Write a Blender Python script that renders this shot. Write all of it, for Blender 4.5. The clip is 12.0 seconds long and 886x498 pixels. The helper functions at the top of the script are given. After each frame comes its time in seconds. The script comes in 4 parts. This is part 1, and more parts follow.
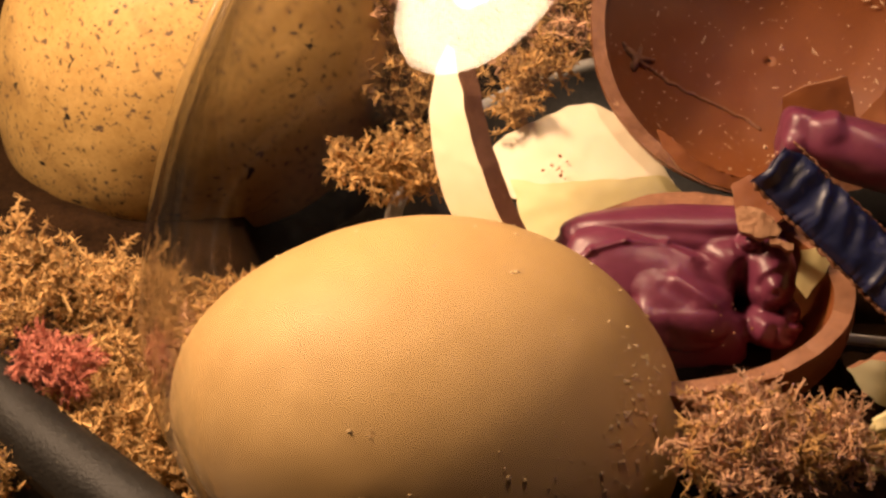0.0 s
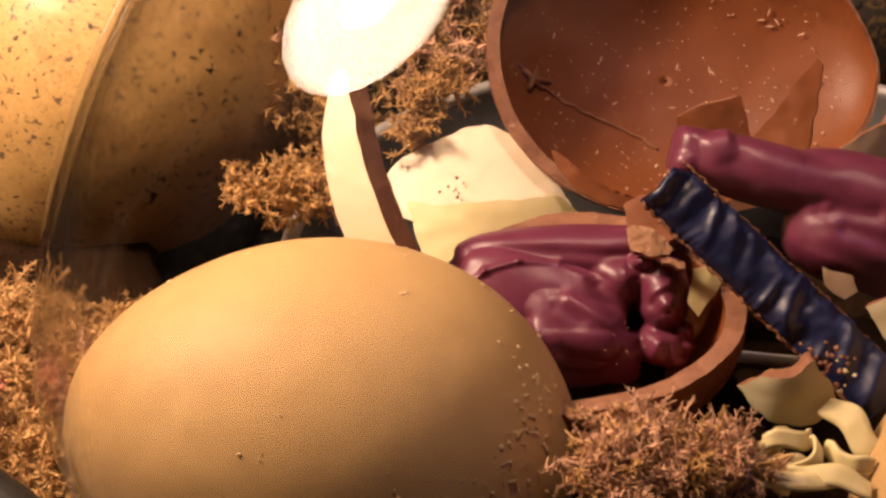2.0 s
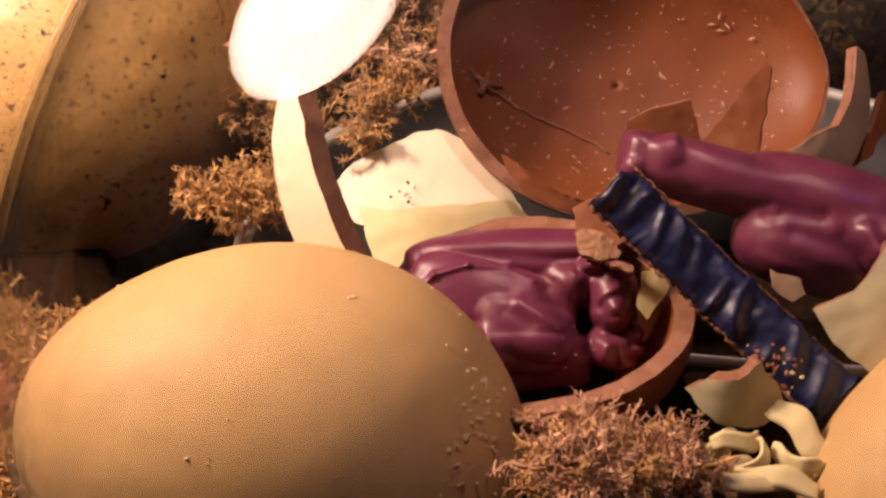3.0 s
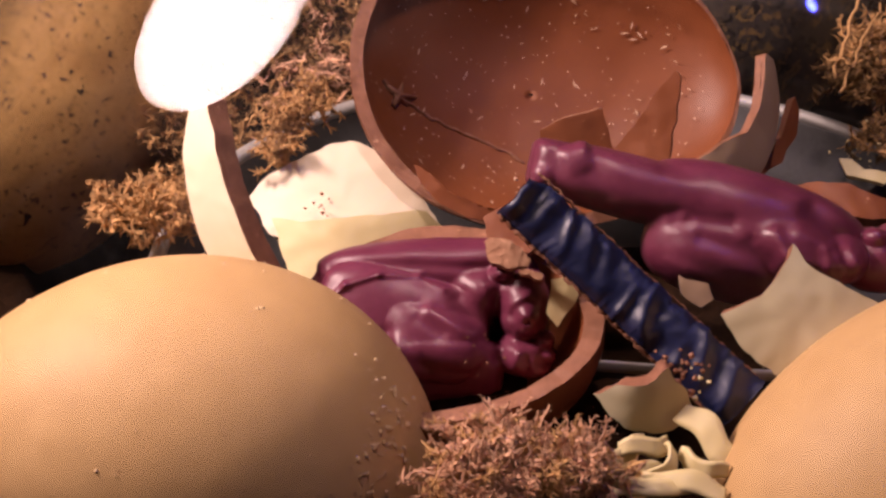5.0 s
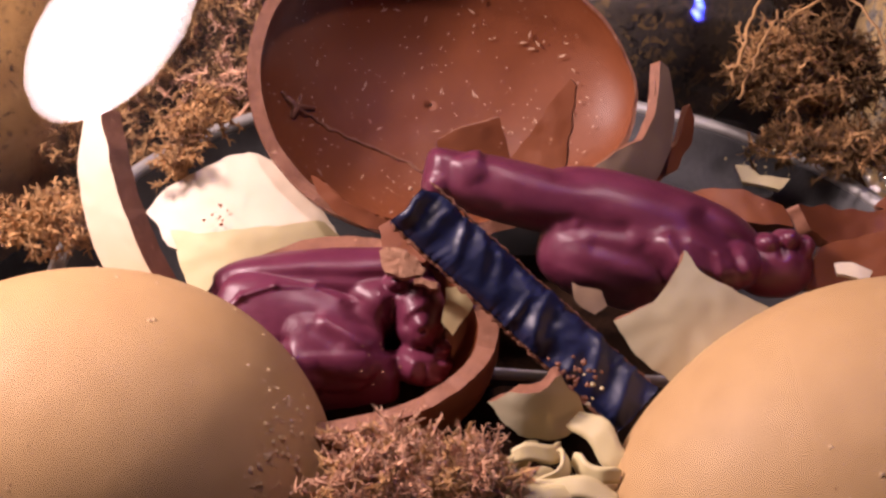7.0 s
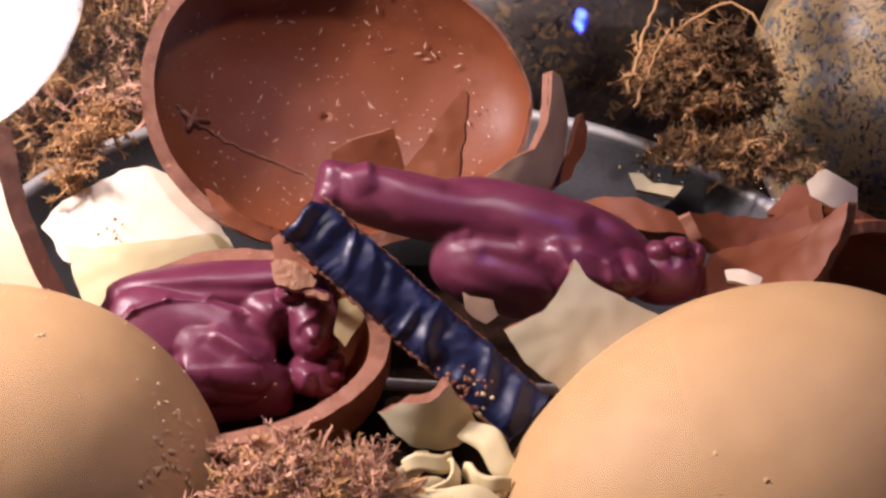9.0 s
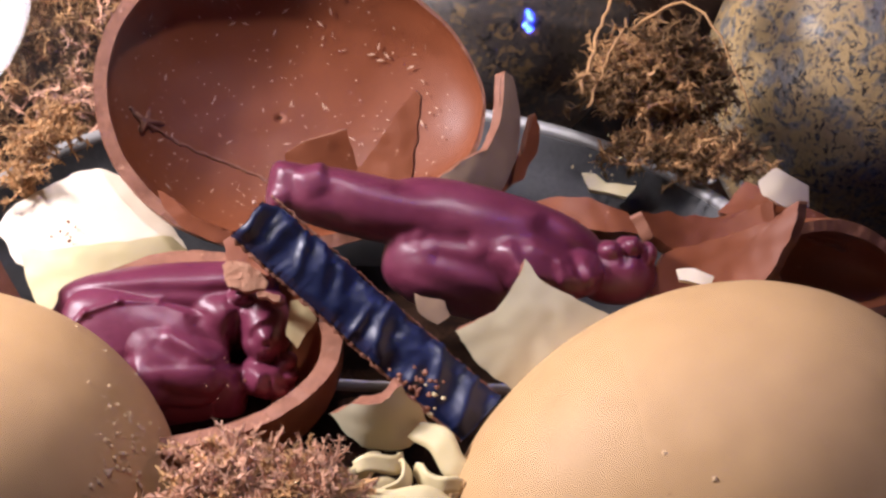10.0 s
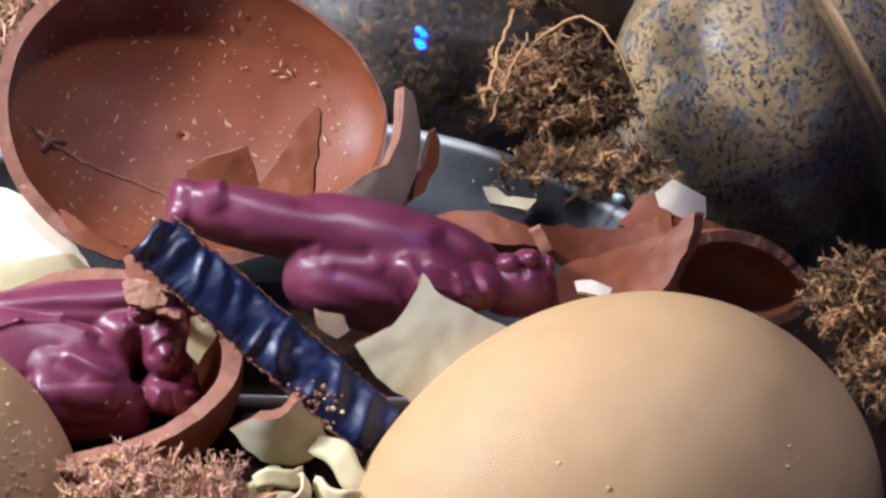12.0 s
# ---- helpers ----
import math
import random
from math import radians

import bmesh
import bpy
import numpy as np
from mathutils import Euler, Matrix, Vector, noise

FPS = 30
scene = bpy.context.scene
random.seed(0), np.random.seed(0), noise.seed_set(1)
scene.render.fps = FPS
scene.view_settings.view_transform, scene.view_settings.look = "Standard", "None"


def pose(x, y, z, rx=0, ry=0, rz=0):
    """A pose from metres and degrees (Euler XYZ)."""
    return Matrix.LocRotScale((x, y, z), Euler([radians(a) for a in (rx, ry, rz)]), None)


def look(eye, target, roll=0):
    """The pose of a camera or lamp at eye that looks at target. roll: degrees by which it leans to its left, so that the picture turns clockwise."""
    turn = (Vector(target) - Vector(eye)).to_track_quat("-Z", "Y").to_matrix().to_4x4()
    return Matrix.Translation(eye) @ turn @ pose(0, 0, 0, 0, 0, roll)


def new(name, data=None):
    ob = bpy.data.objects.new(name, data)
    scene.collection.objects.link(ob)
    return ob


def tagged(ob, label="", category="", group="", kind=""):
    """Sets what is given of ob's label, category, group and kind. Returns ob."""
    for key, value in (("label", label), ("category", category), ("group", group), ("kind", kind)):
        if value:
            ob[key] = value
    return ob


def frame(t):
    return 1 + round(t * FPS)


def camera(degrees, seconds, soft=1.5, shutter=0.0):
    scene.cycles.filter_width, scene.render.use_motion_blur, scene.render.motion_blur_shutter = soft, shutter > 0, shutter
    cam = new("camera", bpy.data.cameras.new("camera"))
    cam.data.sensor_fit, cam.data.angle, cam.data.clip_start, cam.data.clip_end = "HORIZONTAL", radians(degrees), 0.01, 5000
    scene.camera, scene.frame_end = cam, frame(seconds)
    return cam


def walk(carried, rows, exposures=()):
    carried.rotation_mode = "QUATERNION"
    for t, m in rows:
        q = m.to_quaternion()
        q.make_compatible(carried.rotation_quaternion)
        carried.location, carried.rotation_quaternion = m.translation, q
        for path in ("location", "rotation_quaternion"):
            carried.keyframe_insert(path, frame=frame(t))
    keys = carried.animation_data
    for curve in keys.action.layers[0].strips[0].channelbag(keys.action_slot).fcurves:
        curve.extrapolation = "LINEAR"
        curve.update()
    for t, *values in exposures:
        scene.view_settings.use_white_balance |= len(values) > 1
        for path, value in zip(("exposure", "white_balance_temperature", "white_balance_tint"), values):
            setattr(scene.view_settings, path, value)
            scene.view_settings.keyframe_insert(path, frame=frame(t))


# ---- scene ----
cam = camera(20.0, 12.0, soft=2.7)
ROWS = [
    (0.0, -0.06407, -0.48117, 0.34766, 57.744, -3.422, 5.783),
    (0.5, -0.06096, -0.48090, 0.34798, 57.885, -3.464, 5.513),
    (1.0, -0.05797, -0.48094, 0.34827, 58.032, -3.502, 5.099),
    (1.5, -0.05507, -0.48120, 0.34853, 58.201, -3.525, 4.752),
    (2.0, -0.05224, -0.48165, 0.34879, 58.373, -3.481, 4.457),
    (2.5, -0.04946, -0.48220, 0.34903, 58.497, -3.591, 4.151),
    (3.0, -0.04672, -0.48283, 0.34928, 58.581, -3.574, 3.850),
    (5.0, -0.03577, -0.48533, 0.35043, 59.000, -3.435, 2.746),
    (5.5, -0.03301, -0.48583, 0.35077, 59.118, -3.479, 2.367),
    (6.0, -0.03023, -0.48625, 0.35114, 59.239, -3.495, 2.000),
    (6.5, -0.02744, -0.48659, 0.35154, 59.299, -3.441, 1.634),
    (7.0, -0.02465, -0.48686, 0.35196, 59.328, -3.501, 1.377),
    (9.0, -0.01365, -0.48755, 0.35390, 59.595, -3.593, -0.073),
    (9.5, -0.01103, -0.48777, 0.35442, 59.602, -3.573, -0.417),
    (10.0, -0.00850, -0.48809, 0.35495, 59.613, -3.612, -0.699),
    (10.5, -0.00610, -0.48855, 0.35548, 59.709, -3.547, -1.054),
    (11.0, -0.00385, -0.48923, 0.35600, 59.768, -3.641, -1.426),
    (11.5, -0.00179, -0.49018, 0.35651, 59.982, -3.588, -1.820),
    (12.0, 0.00005, -0.49148, 0.35698, 60.069, -3.728, -2.232),
]
walk(cam, [(t, pose(x, y, z, rx, ry, rz)) for t, x, y, z, rx, ry, rz in ROWS],
     exposures=((0.0, -0.32, 8400, 19), (3.0, -0.34, 7000, 31), (6.0, -0.3, 5900, 38), (9.0, 0.06, 5300, 26), (12.0, 0.33, 4350, 8)))

# ---- light ----
world = bpy.data.worlds.new("room_air")
scene.world = world
world.use_nodes = True
world.node_tree.nodes["Background"].inputs[0].default_value = (0.9, 0.8, 0.7, 1)
world.node_tree.nodes["Background"].inputs[1].default_value = 0.02

LAMP_AT = Vector((-0.338, -0.018, 0.330))
LAMP_TO = Vector((-0.07, -0.085, 0.15))
LAMP_POWER = 2.3
SPOT_AT = Vector((-0.050, 0.000, 0.750))
SPOT_TO = Vector((-0.01, 0.02, 0.06))
SPOT_POWER = 2.7
BULB_POWER = 1.9


def round_light(name, at, to, size, power, colour):
    data = bpy.data.lights.new(name, "AREA")
    data.shape, data.size = "DISK", size
    data.energy, data.color = power, colour
    ob = new(name, data)
    ob.matrix_world = look(at, to)
    return ob


round_light("lamp_light", LAMP_AT, LAMP_TO, 0.172, LAMP_POWER, (1.0, 0.79, 0.60))
round_light("bulb_light", LAMP_AT.lerp(LAMP_TO, 0.06), LAMP_TO, 0.045, BULB_POWER, (1.0, 0.79, 0.60))
round_light("spot_light", SPOT_AT, SPOT_TO, 0.042, SPOT_POWER, (1.0, 0.79, 0.60))


# ---- materials ----
def mat(name):
    m = bpy.data.materials.new(name)
    m.use_nodes = True
    return m, m.node_tree, m.node_tree.nodes["Principled BSDF"]


def node(tree, kind, **sockets):
    n = tree.nodes.new(kind)
    for key, value in sockets.items():
        n.inputs[key.replace("_", " ")].default_value = value
    return n


def surface(name, dark, light, rough=0.5, fine=900.0, coarse=60.0, bump=0.1, depth=0.0006, gloss=0.5,
            metal=0.0, sss=0.0, coat=0.0, speck=None, speck_scale=350.0, speck_at=0.62, random_by=None):
    """A two-scale mottled surface with fine relief, and specks where wanted."""
    m, tree, bsdf = mat(name)
    link = tree.links.new
    at = tree.nodes.new("ShaderNodeTexCoord")
    big = node(tree, "ShaderNodeTexNoise", Scale=coarse, Detail=5.0, Roughness=0.6)
    small = node(tree, "ShaderNodeTexNoise", Scale=fine, Detail=4.0, Roughness=0.65)
    for n in (big, small):
        link(at.outputs["Object"], n.inputs["Vector"])
    both = node(tree, "ShaderNodeMath")
    both.operation = "MULTIPLY_ADD"
    both.inputs[1].default_value = 0.45
    link(small.outputs["Fac"], both.inputs[0])
    scaled = node(tree, "ShaderNodeMath")
    scaled.operation = "MULTIPLY"
    scaled.inputs[1].default_value = 0.55
    link(big.outputs["Fac"], scaled.inputs[0])
    link(scaled.outputs[0], both.inputs[2])
    ramp = tree.nodes.new("ShaderNodeValToRGB")
    ramp.color_ramp.elements[0].position, ramp.color_ramp.elements[0].color = 0.34, (*dark, 1)
    ramp.color_ramp.elements[1].position, ramp.color_ramp.elements[1].color = 0.66, (*light, 1)
    link(both.outputs[0], ramp.inputs[0])
    colour = ramp.outputs[0]
    if random_by:
        src = tree.nodes.new("ShaderNodeNewGeometry")
        hue = node(tree, "ShaderNodeHueSaturation")
        span = node(tree, "ShaderNodeMapRange", To_Min=1 - random_by, To_Max=1 + random_by)
        link(src.outputs["Random Per Island"], span.inputs[0])
        link(span.outputs[0], hue.inputs["Value"])
        link(colour, hue.inputs["Color"])
        colour = hue.outputs[0]
    if speck:
        dots = node(tree, "ShaderNodeTexNoise", Scale=speck_scale, Detail=3.0, Roughness=0.6)
        link(at.outputs["Object"], dots.inputs["Vector"])
        cut = tree.nodes.new("ShaderNodeValToRGB")
        cut.color_ramp.elements[0].position = speck_at
        cut.color_ramp.elements[1].position = speck_at + 0.05
        link(dots.outputs["Fac"], cut.inputs[0])
        mix = node(tree, "ShaderNodeMix")
        mix.data_type = "RGBA"
        link(cut.outputs[0], mix.inputs["Factor"])
        link(colour, mix.inputs[6])
        mix.inputs[7].default_value = (*speck, 1)
        colour = mix.outputs[2]
    link(colour, bsdf.inputs["Base Color"])
    relief = node(tree, "ShaderNodeBump", Strength=bump, Distance=depth)
    link(both.outputs[0], relief.inputs["Height"])
    link(relief.outputs[0], bsdf.inputs["Normal"])
    shine = node(tree, "ShaderNodeMapRange", To_Min=max(0.05, rough - 0.1), To_Max=min(1.0, rough + 0.12))
    link(big.outputs["Fac"], shine.inputs[0])
    link(shine.outputs[0], bsdf.inputs["Roughness"])
    bsdf.inputs["Metallic"].default_value = metal
    bsdf.inputs["Specular IOR Level"].default_value = gloss
    bsdf.inputs["Coat Weight"].default_value = coat
    bsdf.inputs["Coat Roughness"].default_value = 0.25
    if sss:
        bsdf.inputs["Subsurface Weight"].default_value = sss
        bsdf.inputs["Subsurface Radius"].default_value = (0.004, 0.002, 0.001)
        bsdf.inputs["Subsurface Scale"].default_value = 1.0
    return m


MILK = surface("milk_chocolate", (0.170, 0.049, 0.0145), (0.255, 0.078, 0.025), 0.5, 1500, 45, 0.06, 0.0003, gloss=0.42, speck=(0.42, 0.20, 0.11), speck_scale=260, speck_at=0.71)
MILK_EDGE = surface("broken_chocolate", (0.175, 0.068, 0.034), (0.32, 0.142, 0.078), 0.62, 1100, 220, 0.8, 0.0006, speck=(0.48, 0.26, 0.15), speck_scale=420, speck_at=0.66)
ROUGH = surface("crumbly_chocolate", (0.30, 0.13, 0.065), (0.54, 0.30, 0.18), 0.75, 700, 260, 1.0, 0.0015)
CRUMB = surface("pale_crumbs", (0.45, 0.26, 0.16), (0.62, 0.42, 0.28), 0.7, 900, 60, 0.2, 0.0003)
WHITE = surface("white_chocolate", (0.74, 0.64, 0.47), (0.84, 0.75, 0.58), 0.5, 900, 50, 0.1, 0.0003, speck=(0.35, 0.22, 0.12), speck_scale=420, speck_at=0.74)
CREAM = surface("cream_chocolate", (0.60, 0.50, 0.24), (0.72, 0.62, 0.34), 0.5, 900, 60, 0.15, 0.0003)
GREYISH = surface("pale_coating", (0.48, 0.43, 0.27), (0.60, 0.55, 0.37), 0.55, 2600, 90, 0.2, 0.0003, speck=(0.76, 0.70, 0.54), speck_scale=1500, speck_at=0.68)
TAN = surface("tan_coating", (0.34, 0.23, 0.14), (0.44, 0.31, 0.20), 0.5, 1500, 90, 0.15, 0.0003)
CARAMEL = surface("caramel_coating", (0.46, 0.285, 0.118), (0.56, 0.36, 0.158), 0.6, 160, 22, 0.05, 0.0006, gloss=0.35, speck=(0.26, 0.14, 0.06), speck_scale=330, speck_at=0.715)
BLOOM = surface("pale_bloom", (0.60, 0.40, 0.20), (0.70, 0.50, 0.28), 0.8, 1800, 60, 0.1, 0.0004)
PURPLE = surface("purple_chocolate", (0.110, 0.018, 0.042), (0.175, 0.034, 0.072), 0.39, 900, 140, 0.2, 0.0008, gloss=0.55, speck=(0.32, 0.12, 0.12), speck_scale=600, speck_at=0.71)
FOIL = surface("blue_coating", (0.003, 0.006, 0.029), (0.009, 0.015, 0.070), 0.46, 1600, 120, 0.2, 0.0003, coat=0.12, speck=(0.05, 0.07, 0.16), speck_scale=700, speck_at=0.70)
MOSS = surface("dried_moss", (0.36, 0.19, 0.065), (0.64, 0.39, 0.16), 0.85, 1200, 60, 0.2, 0.0004, random_by=0.45)
MOSS_PINK = surface("pinkish_moss", (0.46, 0.24, 0.13), (0.70, 0.43, 0.28), 0.85, 1200, 80, 0.2, 0.0004, random_by=0.4)
MOSS_RED = surface("reddish_moss", (0.46, 0.12, 0.08), (0.64, 0.25, 0.18), 0.85, 1200, 80, 0.2, 0.0004, random_by=0.35)
# Brown moss, darker than MOSS: weak light on the back tufts is coloured in.
MOSS_DARK = surface("shaded_brown_moss", (0.10, 0.055, 0.018), (0.26, 0.145, 0.05), 0.9, 1200, 60, 0.2, 0.0004, random_by=0.5)
# Packed moss, near black: the shadow under eggs and pieces is in its colour.
BED_SHADE = surface("moss_bed", (0.008, 0.004, 0.002), (0.035, 0.017, 0.008), 0.95, 700, 80, 0.8, 0.002, gloss=0.05)
PEWTER = surface("pewter", (0.05, 0.05, 0.052), (0.10, 0.10, 0.102), 0.52, 900, 50, 0.12, 0.0004, metal=0.5)
# Paler copy of the dish metal; the rim's highlight is put into this colour.
PEWTER_LIT = surface("pewter_lit", (0.42, 0.41, 0.40), (0.58, 0.57, 0.55), 0.58, 900, 50, 0.15, 0.0004, metal=0.6)
ENAMEL = surface("black_enamel", (0.008, 0.007, 0.006), (0.018, 0.016, 0.014), 0.5, 1100, 90, 0.6, 0.0009, gloss=0.22, speck=(0.10, 0.09, 0.07), speck_scale=500, speck_at=0.70)
WOOD = surface("table_wood", (0.05, 0.028, 0.015), (0.10, 0.06, 0.03), 0.55, 90, 8, 0.2, 0.001)
PLASTER = surface("dark_plaster", (0.05, 0.045, 0.04), (0.08, 0.07, 0.065), 0.9, 60, 3, 0.2, 0.003)
METAL = surface("dark_metal", (0.03, 0.03, 0.03), (0.05, 0.05, 0.05), 0.4, 300, 30, 0.1, 0.0005, metal=0.7)


def speckled(name, dark, light, layers, rough=0.45, coat=0.2):
    """A mottled egg coating with layers of specks: (scale, threshold, softness, distortion, colour)."""
    m = surface(name, dark, light, rough, 600, 40, 0.2, 0.0006, coat=coat)
    tree = m.node_tree
    link, bsdf = tree.links.new, tree.nodes["Principled BSDF"]
    at = tree.nodes.new("ShaderNodeTexCoord")
    colour = bsdf.inputs["Base Color"].links[0].from_socket
    for k, (scale, threshold, soft, warp, tint) in enumerate(layers):
        dots = node(tree, "ShaderNodeTexNoise", Scale=scale, Detail=3.5, Roughness=0.55, Distortion=warp)
        shift = node(tree, "ShaderNodeMapping", Location=(0.37 * k, 0.11 * k, 0.73 * k))
        link(at.outputs["Object"], shift.inputs["Vector"])
        link(shift.outputs[0], dots.inputs["Vector"])
        cover = node(tree, "ShaderNodeMapRange", From_Min=threshold, From_Max=threshold + soft)
        link(dots.outputs["Fac"], cover.inputs[0])
        mix = node(tree, "ShaderNodeMix")
        mix.data_type = "RGBA"
        link(cover.outputs[0], mix.inputs["Factor"])
        link(colour, mix.inputs[6])
        mix.inputs[7].default_value = (*tint, 1)
        colour = mix.outputs[2]
    link(colour, bsdf.inputs["Base Color"])
    return m


BLACK = (0.030, 0.024, 0.020)
SPECKLED = speckled("speckled_ochre", (0.50, 0.29, 0.095), (0.66, 0.42, 0.16), ((60, 0.58, 0.2, 0.3, (0.40, 0.22, 0.08)), (520, 0.60, 0.06, 0.5, (0.16, 0.10, 0.06)), (230, 0.64, 0.05, 0.6, BLACK), (900, 0.64, 0.05, 0.3, BLACK)))
SPECKLED_GREY = speckled("speckled_grey", (0.54, 0.37, 0.15), (0.70, 0.51, 0.24), ((150, 0.51, 0.10, 1.2, (0.30, 0.29, 0.27)), (420, 0.55, 0.06, 1.5, (0.13, 0.13, 0.125)), (330, 0.575, 0.05, 2.0, (0.035, 0.033, 0.033)), (700, 0.62, 0.04, 0.8, (0.52, 0.42, 0.24))), 0.34, 0.4)
# Coating for the rear egg, with the shadow it stands in mixed into the colours.
SPECKLED_SHADED = speckled("speckled_shaded", (0.05, 0.043, 0.04), (0.10, 0.082, 0.066), ((260, 0.54, 0.08, 1.2, (0.20, 0.135, 0.06)), (420, 0.57, 0.05, 1.0, (0.02, 0.018, 0.018))))


def glass_material():
    m, tree, bsdf = mat("clear_glass")
    tree.nodes.remove(bsdf)
    clear = node(tree, "ShaderNodeBsdfTransparent")
    clear.inputs[0].default_value = (0.97, 0.965, 0.95, 1)
    gloss = node(tree, "ShaderNodeBsdfGlossy", Roughness=0.02)
    edge = node(tree, "ShaderNodeLayerWeight", Blend=0.5)
    steep = node(tree, "ShaderNodeMath")
    steep.operation = "POWER"
    steep.inputs[1].default_value = 4.2
    tree.links.new(edge.outputs["Facing"], steep.inputs[0])
    span = node(tree, "ShaderNodeMapRange", To_Min=0.035, To_Max=0.85)
    tree.links.new(steep.outputs[0], span.inputs[0])
    mix = tree.nodes.new("ShaderNodeMixShader")
    tree.links.new(span.outputs[0], mix.inputs[0])
    tree.links.new(clear.outputs[0], mix.inputs[1])
    tree.links.new(gloss.outputs[0], mix.inputs[2])
    dust = node(tree, "ShaderNodeBsdfDiffuse")
    dust.inputs[0].default_value = (0.7, 0.68, 0.64, 1)
    at = tree.nodes.new("ShaderNodeTexCoord")
    smear = node(tree, "ShaderNodeTexNoise", Scale=22.0, Detail=6.0, Roughness=0.7)
    tree.links.new(at.outputs["Object"], smear.inputs["Vector"])
    film = node(tree, "ShaderNodeMapRange", From_Min=0.45, From_Max=0.8, To_Min=0.0, To_Max=0.011)
    tree.links.new(smear.outputs["Fac"], film.inputs[0])
    veil = tree.nodes.new("ShaderNodeMixShader")
    tree.links.new(film.outputs[0], veil.inputs[0])
    tree.links.new(mix.outputs[0], veil.inputs[1])
    tree.links.new(dust.outputs[0], veil.inputs[2])
    tree.links.new(veil.outputs[0], tree.nodes["Material Output"].inputs[0])
    return m


GLASS = glass_material()


def glowing(name, colour, strength):
    m, tree, bsdf = mat(name)
    bsdf.inputs["Base Color"].default_value = (*colour, 1)
    bsdf.inputs["Emission Color"].default_value = (*colour, 1)
    bsdf.inputs["Emission Strength"].default_value = strength
    return m


# ---- building helpers ----
def mesh_of(name, verts, faces, mats, smooth=True, slots=None):
    me = bpy.data.meshes.new(name)
    me.from_pydata([tuple(v) for v in verts], [], [tuple(int(i) for i in f) for f in faces])
    for m in mats if isinstance(mats, (list, tuple)) else [mats]:
        me.materials.append(m)
    if slots is not None:
        me.polygons.foreach_set("material_index", slots)
    me.polygons.foreach_set("use_smooth", [smooth] * len(me.polygons))
    me.update()
    return me


def part(name, me, parent=None, label="", at=None):
    ob = new(name, me)
    if parent:
        ob.parent = parent
    if at is not None:
        ob.matrix_basis = at
    if label:
        ob["label"] = label
    return ob


def thing(name, at, label, category, group="", kind=""):
    ob = new(name)
    ob.empty_display_size = 0.01
    ob.matrix_basis = at
    return tagged(ob, label, category, group, kind)


def wobble(p, scale, amount):
    return amount * noise.noise(Vector(p) * scale)


def grid_faces(rows, cols, closed=True, offset=0, flip=False):
    out = []
    for i in range(rows - 1):
        for j in range(cols if closed else cols - 1):
            a, b = offset + i * cols + j, offset + i * cols + (j + 1) % cols
            c, d = a + cols, b + cols
            out.append((a, c, d, b) if flip else (a, b, d, c))
    return out


def revolve(profile, steps=96):
    """A surface of revolution about z from (r, z) pairs."""
    v, n = [], len(profile)
    for r, z in profile:
        for j in range(steps):
            a = 2 * math.pi * j / steps
            v.append((r * math.cos(a), r * math.sin(a), z))
    return v, grid_faces(n, steps)


def tube(points, radius, sides=8, jitter=0.0, seed=0):
    """A tube along points, with closed ends; radius may taper as a pair."""
    rnd = random.Random(seed)
    pts = [Vector(p) for p in points]
    r0, r1 = radius if isinstance(radius, tuple) else (radius, radius)
    v, f = [], []
    for i, p in enumerate(pts):
        d = (pts[min(i + 1, len(pts) - 1)] - pts[max(i - 1, 0)]).normalized()
        s = d.cross(Vector((0.13, 0.31, 0.94))).normalized()
        u = s.cross(d)
        r = r0 + (r1 - r0) * i / (len(pts) - 1)
        for k in range(sides):
            a = 2 * math.pi * k / sides
            rr = r * (1 + jitter * rnd.uniform(-1, 1))
            v.append(p + s * rr * math.cos(a) + u * rr * math.sin(a))
    f = grid_faces(len(pts), sides)
    f.append(tuple(range(sides - 1, -1, -1)))
    f.append(tuple(range(len(v) - sides, len(v))))
    return v, f


def egg_mesh(name, length, width, material, blunt=0.12, bumps=0.0, scale=40.0, rings=150, steps=200):
    """An egg along x, its blunt end at +x."""
    v = []
    for i in range(rings + 1):
        a = math.pi * i / rings
        x = -math.cos(a)
        r = math.sin(a) * (1 + blunt * x) * (1 - 0.04 * x * x)
        for j in range(steps):
            b = 2 * math.pi * j / steps
            p = Vector((x * length / 2, r * width / 2 * math.cos(b), r * width / 2 * math.sin(b)))
            n = p.normalized()
            v.append(p + n * (wobble(p, scale, bumps) + wobble(p, scale * 4, bumps * 0.25)))
    return mesh_of(name, v, grid_faces(rings + 1, steps), material)


def ragged(outline, step, amount, seed):
    """The outline of a broken piece: closed, densified and jagged."""
    rnd, out = random.Random(seed), []
    for i, p in enumerate(outline):
        a, b = Vector(p), Vector(outline[(i + 1) % len(outline)])
        n = max(2, int((b - a).length / step))
        for k in range(n):
            q = a.lerp(b, k / n)
            out.append(q + amount * Vector((2.2 * noise.noise(Vector((q.x * 260, q.y * 260, seed))) + 0.25 * rnd.uniform(-1, 1), 2.2 * noise.noise(Vector((q.x * 260, q.y * 260, seed + 9))) + 0.25 * rnd.uniform(-1, 1))))
    return out


